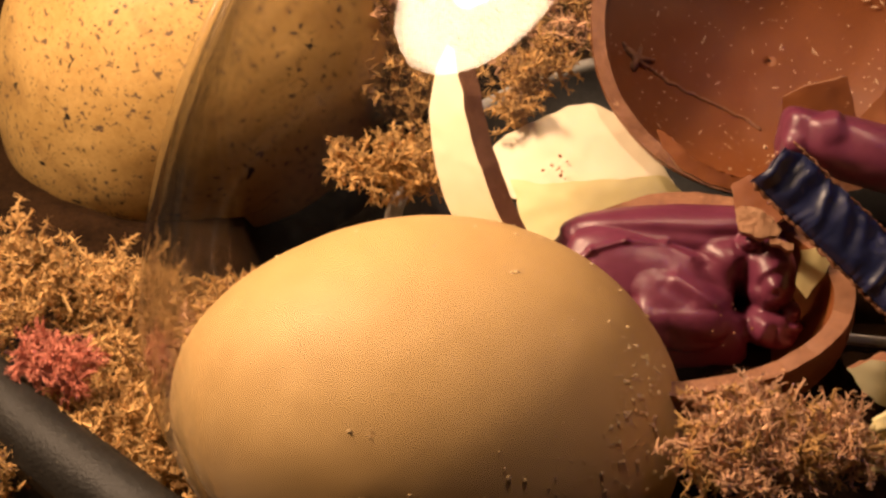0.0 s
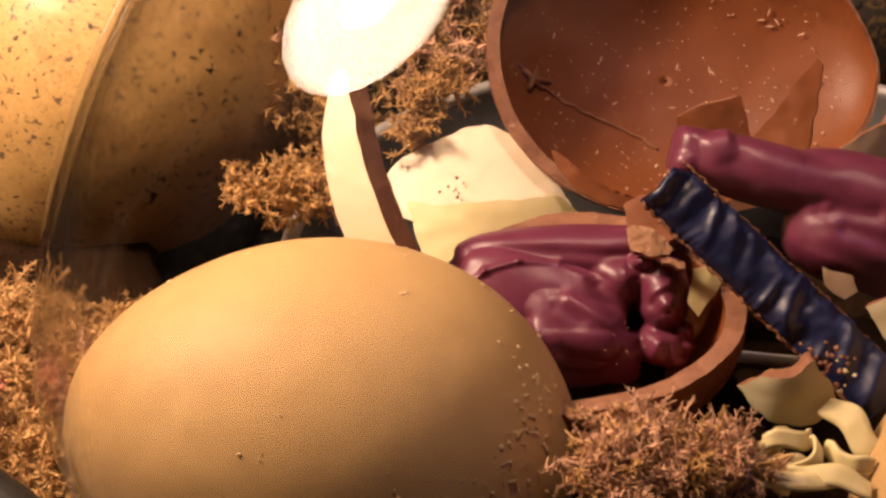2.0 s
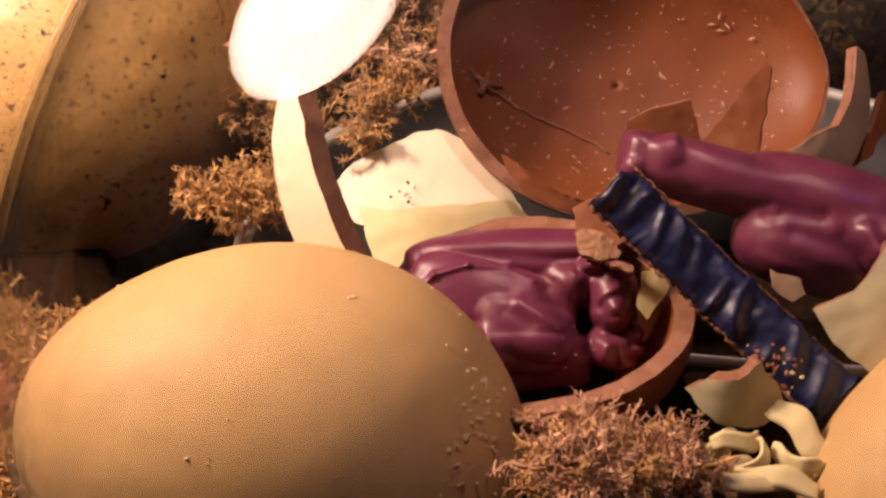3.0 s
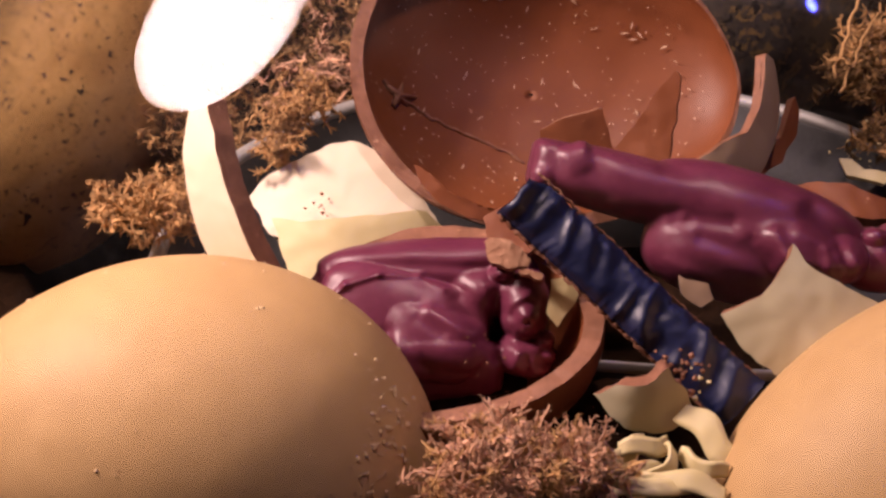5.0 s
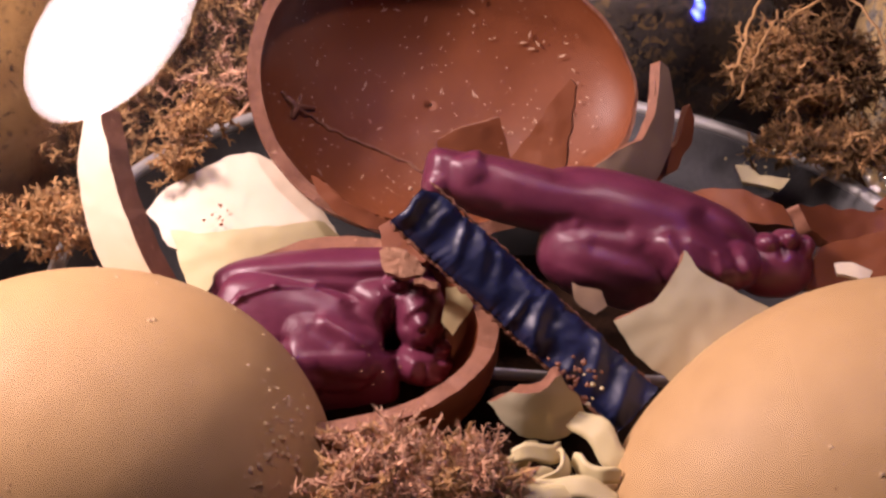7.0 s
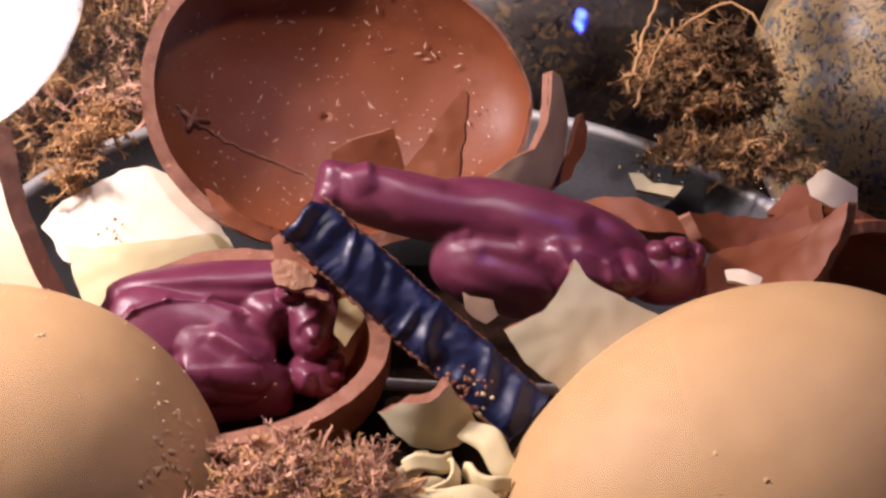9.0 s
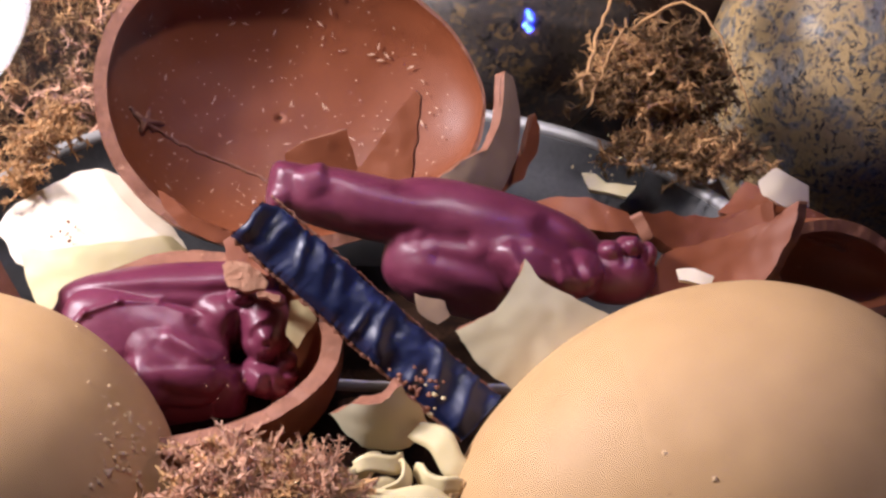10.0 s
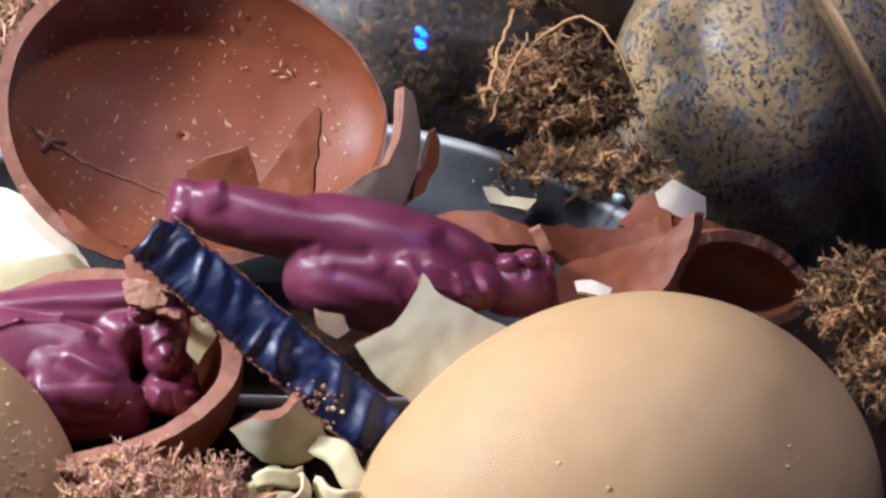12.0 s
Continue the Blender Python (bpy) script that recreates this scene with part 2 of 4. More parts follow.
def shard_layers(outline, layers, curve, axis=0.0, across=0.25, step=0.0009, amount=0.0003, seed=1, rings=9):
    """Layers of a broken, bent shell piece: (z0, z1, material) each. curve: its radius along axis (degrees); across: share of that bend the other way."""
    turn = sum(a[0] * b[1] - a[1] * b[0] for a, b in zip(outline, list(outline[1:]) + [outline[0]]))
    pts = ragged(list(outline) if turn > 0 else list(outline)[::-1], step, amount, seed)
    mid = sum(pts, Vector((0, 0))) / len(pts)
    ca, sa = math.cos(radians(axis)), math.sin(radians(axis))
    made = []

    def bend(q, z):
        u, w = q.x * ca + q.y * sa, -q.x * sa + q.y * ca
        k = 1.0 / curve
        s = -(k * u * u + across * k * w * w) / 2
        slope = Vector((k * u, across * k * w))
        n = Vector((slope.x * ca - slope.y * sa, slope.x * sa + slope.y * ca, 1)).normalized()
        return Vector((q.x, q.y, s)) + n * z + Vector((0, 0, wobble((q.x, q.y, z), 300, 0.00025)))

    for z0, z1, material in layers:
        v, cols = [], len(pts)
        for z in (z1, z0):
            for r in range(1, rings + 1):
                for p in pts:
                    v.append(bend(mid.lerp(p, r / rings), z))
        f = grid_faces(rings, cols, flip=True) + grid_faces(rings, cols, offset=rings * cols)
        k = len(v)
        v += [v[(rings - 1) * cols + j] for j in range(cols)] + [v[(2 * rings - 1) * cols + j] for j in range(cols)]
        f += [(k + j, k + cols + j, k + cols + (j + 1) % cols, k + (j + 1) % cols) for j in range(cols)]
        v += [bend(mid, z1), bend(mid, z0)]
        f += [(2 * rings * cols + 2 * cols, j, (j + 1) % cols) for j in range(cols)]
        f += [(2 * rings * cols + 2 * cols + 1, rings * cols + (j + 1) % cols, rings * cols + j) for j in range(cols)]
        made.append((v, f, material, cols, rings))
    return made


def shard(name, at, outline, layers, curve, label, category="chocolate piece", group="", names=("coating", "core"), edge=None, **kw):
    ob = thing(name, at, label, category, group)
    for k, (v, f, material, cols, rings) in enumerate(shard_layers(outline, layers, curve, **kw)):
        n_face = 2 * (rings - 1) * cols
        slots = [0] * n_face + [1] * cols + [0] * (2 * cols)
        me = mesh_of(names[k], v, f, [material, edge or MILK_EDGE], smooth=True, slots=slots)
        part(names[k], me, ob)
    return ob


def half_shell(name, a, b, c, thick, rag=0.0006, seed=3, cut=None, steps=160, rings=40, thin=0.0):
    """An open half egg shell: rim in the xy plane, hollow towards +z. cut(angle): how far the rim stands from that plane."""
    v = []
    rnd = random.Random(seed)
    rims = []
    for j in range(steps):
        t = 2 * math.pi * j / steps
        rims.append((cut(t) if cut else 0.0) + rag * (noise.noise(Vector((math.cos(t) * 3, math.sin(t) * 3, seed))) + 0.6 * noise.noise(Vector((math.cos(t) * 11, math.sin(t) * 11, seed))) + 0.12 * rnd.uniform(-1, 1)))
    for side in (0, 1):
        for i in range(rings + 1):
            for j in range(steps):
                t = 2 * math.pi * j / steps
                wall = thick * side * (1 - thin * max(0.0, math.cos(t - 0.3)))
                aa, bb, cc = a - wall, b - wall, c - thick * side
                start = math.asin(max(-0.95, min(0.95, rims[j] / c)))
                phi = start + (-math.pi / 2 + 0.01 - start) * i / rings
                e = 0.12 * math.cos(t)
                p = Vector((aa * math.cos(phi) * math.cos(t), bb * math.cos(phi) * math.sin(t) * (1 - e), cc * math.sin(phi)))
                v.append(p + p.normalized() * wobble(p, 120, 0.0003))
    n = (rings + 1) * steps
    f = grid_faces(rings + 1, steps, flip=True) + grid_faces(rings + 1, steps, offset=n)
    k = len(v)
    v += [v[j] for j in range(steps)] + [(Vector(v[j]) + Vector(v[n + j])) / 2 + Vector((0, 0, wobble(Vector(v[j]), 400, 0.0006))) for j in range(steps)] + [v[n + j] for j in range(steps)]
    rim = [(k + j + s * steps, k + (j + 1) % steps + s * steps, k + steps + (j + 1) % steps + s * steps, k + steps + j + s * steps) for s in (0, 1) for j in range(steps)]
    caps = [tuple(rings * steps + j for j in range(steps)), tuple(n + rings * steps + j for j in range(steps))[::-1]]
    slots = [0] * len(f) + [1] * (2 * steps) + [0, 0]
    me = mesh_of(name, v, f + rim + caps, [MILK, MILK_EDGE], slots=slots)
    return me


def relief(name, at, unit, centre, span, lumps, lines, label, category, floor=-70.0, step=1.5):
    """A figure cast in a flat-backed mould. lumps: (x, y, rx, ry, z, height, turn, squareness, slope); lines: (x0, y0, x1, y1, width, height) raised or sunk."""
    x0, x1, y0, y1 = span
    gx, gy = np.meshgrid(np.arange(x0, x1, step), np.arange(y0, y1, step), indexing="ij")
    wob = np.array([[noise.noise(Vector((a * 0.02, b * 0.02, 4.0))) for b in gy[0, ::4]] for a in gx[::4, 0]])
    wob = np.repeat(np.repeat(wob, 4, 0), 4, 1)[:gx.shape[0], :gx.shape[1]]
    total = np.zeros_like(gx)
    for x, y, rx, ry, z, h, turn, p, slope in lumps:
        c, q = math.cos(radians(turn)), math.sin(radians(turn))
        dx, dy = gx - x, -(gy - y)
        u, w = (dx * c + dy * q) / rx, (-dx * q + dy * c) / ry
        d = np.abs(u) ** p + np.abs(w) ** p
        top = z + h * np.sqrt(np.clip(1 - d, 0, 1)) + slope * dy
        total += np.where(d < 1, np.exp(np.clip(top, -120, 160) / 7.0), 0)
    z = np.where(total > 0, 7.0 * np.log(np.maximum(total, 1e-12)), floor - 1)
    for ax, ay, bx, by, width, h in lines:
        vx, vy = bx - ax, by - ay
        t = np.clip(((gx - ax) * vx + (gy - ay) * vy) / (vx * vx + vy * vy + 1e-6), 0, 1)
        d = np.hypot(gx - ax - t * vx, gy - ay - t * vy)
        z = z + 0.5 * h * np.exp(-(d / (1.45 * width)) ** 2)
    inside = total > 0
    z = np.maximum(np.where(inside, 1.45 * z + 1.6 * wob, floor), floor)
    n, m = gx.shape
    keep = inside[:-1, :-1] | inside[1:, :-1] | inside[:-1, 1:] | inside[1:, 1:]
    top = np.stack([(gx - centre[0]) * unit, (centre[1] - gy) * unit, z * unit], -1).reshape(-1, 3)
    index = np.arange(n * m).reshape(n, m)
    quads = np.stack([index[:-1, :-1], index[:-1, 1:], index[1:, 1:], index[1:, :-1]], -1)[keep]
    used, flat = np.unique(quads, return_inverse=True)
    v, f = top[used], flat.reshape(-1, 4)
    back = v.copy()
    back[:, 2] = floor * unit - 0.0002
    k = len(v)
    edges = {}
    for q in f.tolist():
        for a, b in zip(q, q[1:] + q[:1]):
            edges[(a, b)] = 1
    rim = [(b, a, a + k, b + k) for a, b in edges if (b, a) not in edges]
    me = mesh_of(name, np.concatenate([v, back]).tolist(), f.tolist() + (f[:, ::-1] + k).tolist() + rim, PURPLE)
    ob = tagged(new(name, me), label, category)
    ob.matrix_basis = at
    soft = ob.modifiers.new("soften", "SMOOTH")
    soft.factor, soft.iterations = 0.5, 10
    return ob


def fibres(pts, thick, rng, flat=0.5):
    """Thin tapered three-sided tubes along the paths in pts (paths, points, 3)."""
    count, n = pts.shape[:2]
    way = pts[:, -1] - pts[:, 0]
    way /= np.linalg.norm(way, axis=1)[:, None] + 1e-9
    side = np.cross(way, rng.normal(size=(count, 3)))
    side /= np.linalg.norm(side, axis=1)[:, None] + 1e-9
    up = np.cross(side, way) * flat
    r = (rng.uniform(0.5, 1.3, count) * thick)[:, None, None] * np.linspace(1.0, 0.3, n)[None, :, None]
    rings = [pts + r * (side * math.cos(a) + up * math.sin(a))[:, None] for a in (0, 2.09, 4.19)]
    v = np.stack(rings, 2).reshape(-1, 3)
    base = (np.arange(count) * n * 3)[:, None, None]
    i, k = np.meshgrid(np.arange(n - 1), np.arange(3), indexing="ij")
    quad = np.stack([i * 3 + k, i * 3 + (k + 1) % 3, i * 3 + 3 + (k + 1) % 3, i * 3 + 3 + k], -1).reshape(1, -1, 4)
    return v, (quad + base).reshape(-1, 4)


def curled(root, way, length, segs, curl, rng):
    count = len(root)
    step = (rng.uniform(0.45, 1.0, count) * length / segs)[:, None]
    turn, d, p, pts = rng.normal(size=(count, 3)), way, root, [root]
    for k in range(segs):
        d = d + curl * (0.5 * turn + 0.5 * rng.normal(size=(count, 3)))
        d = d / np.linalg.norm(d, axis=1)[:, None]
        p = p + d * step
        pts.append(p)
    return np.stack(pts, 1)


def sprigs(count, place, length, thick, seed, leaves=22, lift=0.3):
    """Dried moss: curled stems, each set with short flaky leaves."""
    rng = np.random.default_rng(seed)
    root = place(rng, count)
    way = rng.normal(size=(count, 3)) * (1, 1, 0.6) + (0, 0, lift)
    way /= np.linalg.norm(way, axis=1)[:, None]
    stems = curled(root, way, length * 1.2, 6, 0.7, rng)
    at = rng.integers(0, 6, (count, leaves))
    start = np.take_along_axis(stems, at[..., None].repeat(3, -1), 1).reshape(-1, 3)
    along = (np.take_along_axis(stems, at[..., None].repeat(3, -1) + 1, 1).reshape(-1, 3) - start)
    along /= np.linalg.norm(along, axis=1)[:, None] + 1e-9
    out = along * 0.6 + rng.normal(size=start.shape) * 0.75
    out /= np.linalg.norm(out, axis=1)[:, None]
    flakes = curled(start, out, length * 0.36, 2, 0.9, rng)
    a, b = fibres(stems, thick * 0.95, rng, 0.8), fibres(flakes, thick * 0.55, rng, 0.5)
    return np.concatenate([a[0], b[0]]), np.concatenate([a[1], b[1] + len(a[0])])


def moss(name, batches, label):
    """One tangle of fibres from several batches of (strands(), material)."""
    vs, fs, slots, n, mats = [], [], [], 0, []
    for k, ((v, f), material) in enumerate(batches):
        vs.append(v)
        fs.append(f + n)
        slots.append(np.full(len(f), k))
        n += len(v)
        mats.append(material)
    v, f = np.concatenate(vs), np.concatenate(fs)
    me = bpy.data.meshes.new(name)
    me.vertices.add(len(v))
    me.vertices.foreach_set("co", v.ravel())
    me.loops.add(f.size)
    me.loops.foreach_set("vertex_index", f.ravel().astype(np.int32))
    me.polygons.add(len(f))
    me.polygons.foreach_set("loop_start", np.arange(0, f.size, 4, dtype=np.int32))
    for m in mats:
        me.materials.append(m)
    me.polygons.foreach_set("material_index", np.concatenate(slots).astype(np.int32))
    me.update(calc_edges=True)
    me.validate()
    return tagged(new(name, me), label, "moss", kind="stuff")


def heap(cx, cy, cz, rx, ry, rz, lumps=16):
    """Roots clustered in lumps over a rounded, uneven heap."""
    def place(rng, n):
        def cap(k):
            a, r = rng.uniform(0, 2 * math.pi, k), np.sqrt(rng.uniform(0, 1, k))
            return np.stack([r * np.cos(a), r * np.sin(a), np.sqrt(1 - 0.85 * r * r) * rng.uniform(0.6, 1.05, k)], 1)
        mids = cap(lumps)
        own = mids[rng.integers(0, lumps, n)] + rng.normal(size=(n, 3)) * (0.12, 0.12, 0.10)
        p = np.where(rng.uniform(size=(n, 1)) < 0.85, own, cap(n) * (1, 1, 0.9))
        return p * (rx, ry, rz) + (cx, cy, cz)
    return place


# ---- the room ----
def slab(name, x0, x1, y0, y1, z0, z1, material, label, category="structure"):
    bm = bmesh.new()
    bmesh.ops.create_cube(bm, size=1.0, matrix=Matrix.Translation(((x0 + x1) / 2, (y0 + y1) / 2, (z0 + z1) / 2)) @ Matrix.Diagonal((x1 - x0, y1 - y0, z1 - z0, 1)))
    bmesh.ops.bevel(bm, geom=bm.edges[:], offset=0.004, segments=2, affect="EDGES")
    me = bpy.data.meshes.new(name)
    bm.to_mesh(me)
    bm.free()
    me.materials.append(material)
    return tagged(new(name, me), label, category, kind="structure")


slab("floor", -2, 2, -2, 2, -0.85, -0.78, WOOD, "dark wooden floor of the room", "floor")
slab("wall_north", -2, 2, 2.0, 2.1, -0.78, 1.7, PLASTER, "plain dark wall in shade", "wall")
slab("wall_south", -2, 2, -2.1, -2.0, -0.78, 1.7, PLASTER, "plain dark wall in shade", "wall")
slab("wall_east", 2.0, 2.1, -2, 2, -0.78, 1.7, PLASTER, "plain dark wall in shade", "wall")
slab("wall_west", -2.1, -2.0, -2, 2, -0.78, 1.7, PLASTER, "plain dark wall in shade", "wall")
slab("ceiling", -2, 2, -2, 2, 1.7, 1.8, PLASTER, "plain dark ceiling", "ceiling")


def table():
    ob = thing("table", pose(0, 0, 0), "dark stained wooden table under the tray", "table")
    bm = bmesh.new()
    bmesh.ops.create_cube(bm, size=1.0, matrix=Matrix.Translation((0.1, 0.2, -0.05)) @ Matrix.Diagonal((1.5, 1.3, 0.035, 1)))
    bmesh.ops.bevel(bm, geom=bm.edges[:], offset=0.006, segments=3, affect="EDGES")
    me = bpy.data.meshes.new("tabletop")
    bm.to_mesh(me)
    bm.free()
    me.materials.append(WOOD)
    part("tabletop", me, ob)
    for x in (-0.55, 0.75):
        for y in (-0.35, 0.75):
            v, f = tube([(x, y, -0.78), (x, y, -0.4), (x, y, -0.06)], (0.025, 0.032), 12)
            part("leg", mesh_of("leg", v, f, WOOD), ob)


table()


def lamp():
    at = look(LAMP_AT, LAMP_TO)
    ob = thing("spot_lamp", pose(-0.62, 0.25, -0.032), "black metal desk lamp with a round glowing face, switched on", "lamp")
    back = ob.matrix_basis.inverted()
    prof = [(0.001, 0.07), (0.03, 0.068), (0.06, 0.05), (0.085, 0.02), (0.094, 0.004), (0.096, -0.004), (0.093, -0.004), (0.09, 0.004), (0.08, 0.02), (0.05, 0.045), (0.001, 0.056)]
    v, f = revolve(prof, 64)
    part("shade", mesh_of("shade", v, f, METAL), ob, at=back @ at)
    v, f = revolve([(0.001, 0.0), (0.085, 0.0), (0.09, 0.004), (0.088, 0.014), (0.02, 0.022), (0.001, 0.022)], 48)
    part("base", mesh_of("base", v, f, METAL), ob)
    neck = back @ (at @ Vector((0, 0, 0.055)))
    v, f = tube([(0, 0, 0.02), (0, 0, 0.2), (0.01, 0, 0.38), (0.06, -0.03, 0.47), (0.16, -0.12, 0.5), neck * 0.85 + Vector((0.02, 0, 0.09)), neck], 0.006, 10)
    part("arm", mesh_of("arm", v, f, METAL), ob)


lamp()


def spot():
    """A small pendant spot over the glass."""
    ob = thing("pendant_spot", look(SPOT_AT, SPOT_TO), "small black pendant spot lamp, switched on", "lamp")
    v, f = revolve([(0.001, 0.05), (0.014, 0.048), (0.02, 0.035), (0.023, 0.003), (0.024, -0.002), (0.0215, -0.002), (0.0205, 0.003), (0.017, 0.03), (0.001, 0.036)], 40)
    part("shade", mesh_of("shade", v, f, METAL), ob)
    m = ob.matrix_basis.inverted()
    v, f = tube([(0, 0, 0.046), m @ (SPOT_AT + Vector((0.0, 0.02, 0.15))), m @ Vector((-0.05, 0.0, 1.71))], 0.003, 8)
    part("cable", mesh_of("cable", v, f, METAL), ob)


spot()


def blue_light():
    ob = thing("indicator_light", look((0.168, -0.103, 0.548), (0.02, -0.10, 0.17)), "small dark fitting with two lit blue diodes", "light")
    v, f = revolve([(0.0005, 0.02), (0.016, 0.02), (0.018, 0.016), (0.018, 0.0), (0.016, -0.002), (0.0005, -0.002)], 32)
    part("housing", mesh_of("housing", v, f, METAL), ob)
    glow = glowing("blue_diode", (0.07, 0.09, 1.0), 500.0)
    for dx in (-0.008, 0.008):
        v, f = revolve([(0.0002, -0.008), (0.0025, -0.0075), (0.0042, -0.005), (0.0045, -0.002), (0.0045, 0.0)], 20)
        part("diode", mesh_of("diode", [(x + dx, y, z - 0.001) for x, y, z in v], f, glow), ob, "lit blue diode")
    m = ob.matrix_basis.inverted()
    v, f = tube([(0, 0, 0.018), m @ Vector((0.19, -0.1, 0.7)), m @ Vector((0.19, -0.1, 1.71))], 0.0025, 8)
    part("cable", mesh_of("cable", v, f, METAL), ob)


blue_light()


# ---- tray, bed, glass and dish ----
def tray():
    ob = thing("tray", pose(0.1125, 0.254, 0.0), "large round black enamel tray with a rolled rim, filled with moss", "tray")
    prof = [(0.001, -0.026), (0.38, -0.026), (0.405, -0.02), (0.414, 0.0), (0.4165, 0.018), (0.4215, 0.018), (0.420, 0.0), (0.412, -0.024), (0.39, -0.0315), (0.001, -0.0315)]
    v, f = revolve(prof, 200)
    part("basin", mesh_of("basin", v, f, ENAMEL), ob)
    roll = [(0.4255 + 0.0085 * math.cos(a), 0.024 + 0.0085 * math.sin(a)) for a in [2 * math.pi * k / 16 for k in range(17)]]
    v, f = revolve(roll, 220)
    part("rim", mesh_of("rim", [(Vector(p) + Vector((0, 0, wobble(p, 60, 0.0008) + wobble(p, 300, 0.0003)))) for p in v], f, ENAMEL), ob, "rolled black rim, scuffed")


tray()

GX, GY, GR, GZ, GB, GH, GN = -0.0046, -0.02, 0.1526, 0.0497, 0.0723, 0.1524, 1.516


def glass_bowl():
    ob = thing("glass_bowl", pose(GX, GY, 0), "large clear bulging glass bowl standing in the moss, full of chocolate", "bowl")
    prof = []
    for k in range(70):
        a = -math.pi / 2 + 0.03 + (math.pi / 2 * 0.985 + 1.38) * k / 69
        c, s = math.cos(a), math.sin(a)
        prof.append((GR * c ** (2 / GN) if s < 0 else GR * c, GZ - GB * abs(s) ** (2 / GN) if s < 0 else GZ + GH * s))
    inner = [(max(0.0005, r - 0.0022 * (0.4 + 0.6 * r / GR)), z + (0.003 if i < 12 else 0.0)) for i, (r, z) in enumerate(prof)]
    v, f = revolve(prof + inner[::-1], 160)
    glass = part("glass_wall", mesh_of("glass_wall", v, f, GLASS), ob)
    glass.visible_shadow = False


glass_bowl()


def bed():
    """The packed moss under everything, heaped inside the glass."""
    v, n, cols = [], 46, 120
    for i in range(n):
        r = 0.395 * (i + 0.02) / (n - 1)
        for j in range(cols):
            a = 2 * math.pi * j / cols
            x, y = 0.1125 + r * math.cos(a), 0.254 + r * math.sin(a)
            d = math.hypot(x - GX, y - GY)
            z = 0.004 + 0.006 * noise.noise(Vector((x, y, 0)) * 40) + 0.003 * noise.noise(Vector((x, y, 3)) * 150)
            if d < 0.165:
                z = -0.021
            v.append((x, y, z))
    tagged(new("moss_bed", mesh_of("moss_bed", v, grid_faces(n, cols), BED_SHADE)), "packed moss bed in the tray, shade put into its dark colour", "ground", kind="structure")
    v, n, cols = [], 26, 90
    for i in range(n):
        r = 0.128 * (i + 0.02) / (n - 1)
        for j in range(cols):
            a = 2 * math.pi * j / cols
            x, y = r * math.cos(a), r * math.sin(a)
            # Dark mound raised through the dish in place of the deep shadow there.
            core = max(0.0, 1 - ((x + 0.0) / 0.085) ** 2 - ((y - 0.012) / 0.07) ** 2)
            z = 0.016 * (1 - (r / 0.135) ** 2) + 0.010 + 0.030 * min(1.0, 1.6 * core) * (0.65 if y > 0.02 else 0.75) + 0.003 * noise.noise(Vector((x, y, 0)) * 60) + 0.002 * noise.noise(Vector((x, y, 3)) * 200)
            v.append((GX + x, GY + y, z))
    tagged(new("moss_filling", mesh_of("moss_filling", v, grid_faces(n, cols), BED_SHADE)), "packed moss filling inside the glass, shade put into its dark colour", "ground", kind="structure")


bed()


def dish():
    ob = thing("dish", pose(0, 0, 0), "grey pewter dish with a raised rolled rim under the broken shells", "dish")
    steps = 140
    prof = [(0.0, 0.034), (0.6, 0.034), (0.80, 0.0355), (0.90, 0.040), (0.95, 0.0455), (0.965, 0.0490), (0.975, 0.0508), (0.987, 0.0515), (0.998, 0.0508), (1.003, 0.0492), (0.998, 0.0476), (0.985, 0.0465), (0.965, 0.043), (0.91, 0.0365), (0.80, 0.032), (0.6, 0.031), (0.0, 0.031)]
    def ring(pairs):
        v = []
        for r, z in pairs:
            for j in range(steps):
                a = 2 * math.pi * j / steps
                y = math.sin(a)
                v.append((0.108 * (r + 1e-4) * math.cos(a), (0.108 if y > 0 else 0.03) * (r + 1e-4) * y, z))
        return v, grid_faces(len(pairs), steps)

    part("body", mesh_of("body", *ring(prof), PEWTER), ob)
    lip = [(0.986 + 0.018 * math.cos(a), 0.0505 + 0.0018 * math.sin(a)) for a in [math.pi * 2 * k / 14 for k in range(15)]]
    part("rim", mesh_of("rim", *ring(lip), PEWTER_LIT), ob, "rolled rim, its highlight put into a paler metal colour")


dish()


# ---- eggs ----
def egg(name, at, length, width, material, label, blunt=0.12, bumps=0.0, scale=40.0, group="eggs"):
    ob = tagged(new(name, egg_mesh(name, length, width, material, blunt, bumps, scale)), label, "egg", group)
    ob.matrix_basis = at
    return ob


egg("caramel_egg", pose(-0.0912, -0.0633, 0.0428, 0, 3, 4), 0.106, 0.084, CARAMEL, "smooth caramel-coloured egg with a dusty bloom, on its side", 0.08, 0.0004, 30)
egg("caramel_egg", pose(0.0717, -0.0709, 0.0510, 0, -12, 8), 0.113, 0.093, CARAMEL, "smooth pale caramel coated egg lying on its side", 0.1, 0.0004, 30)


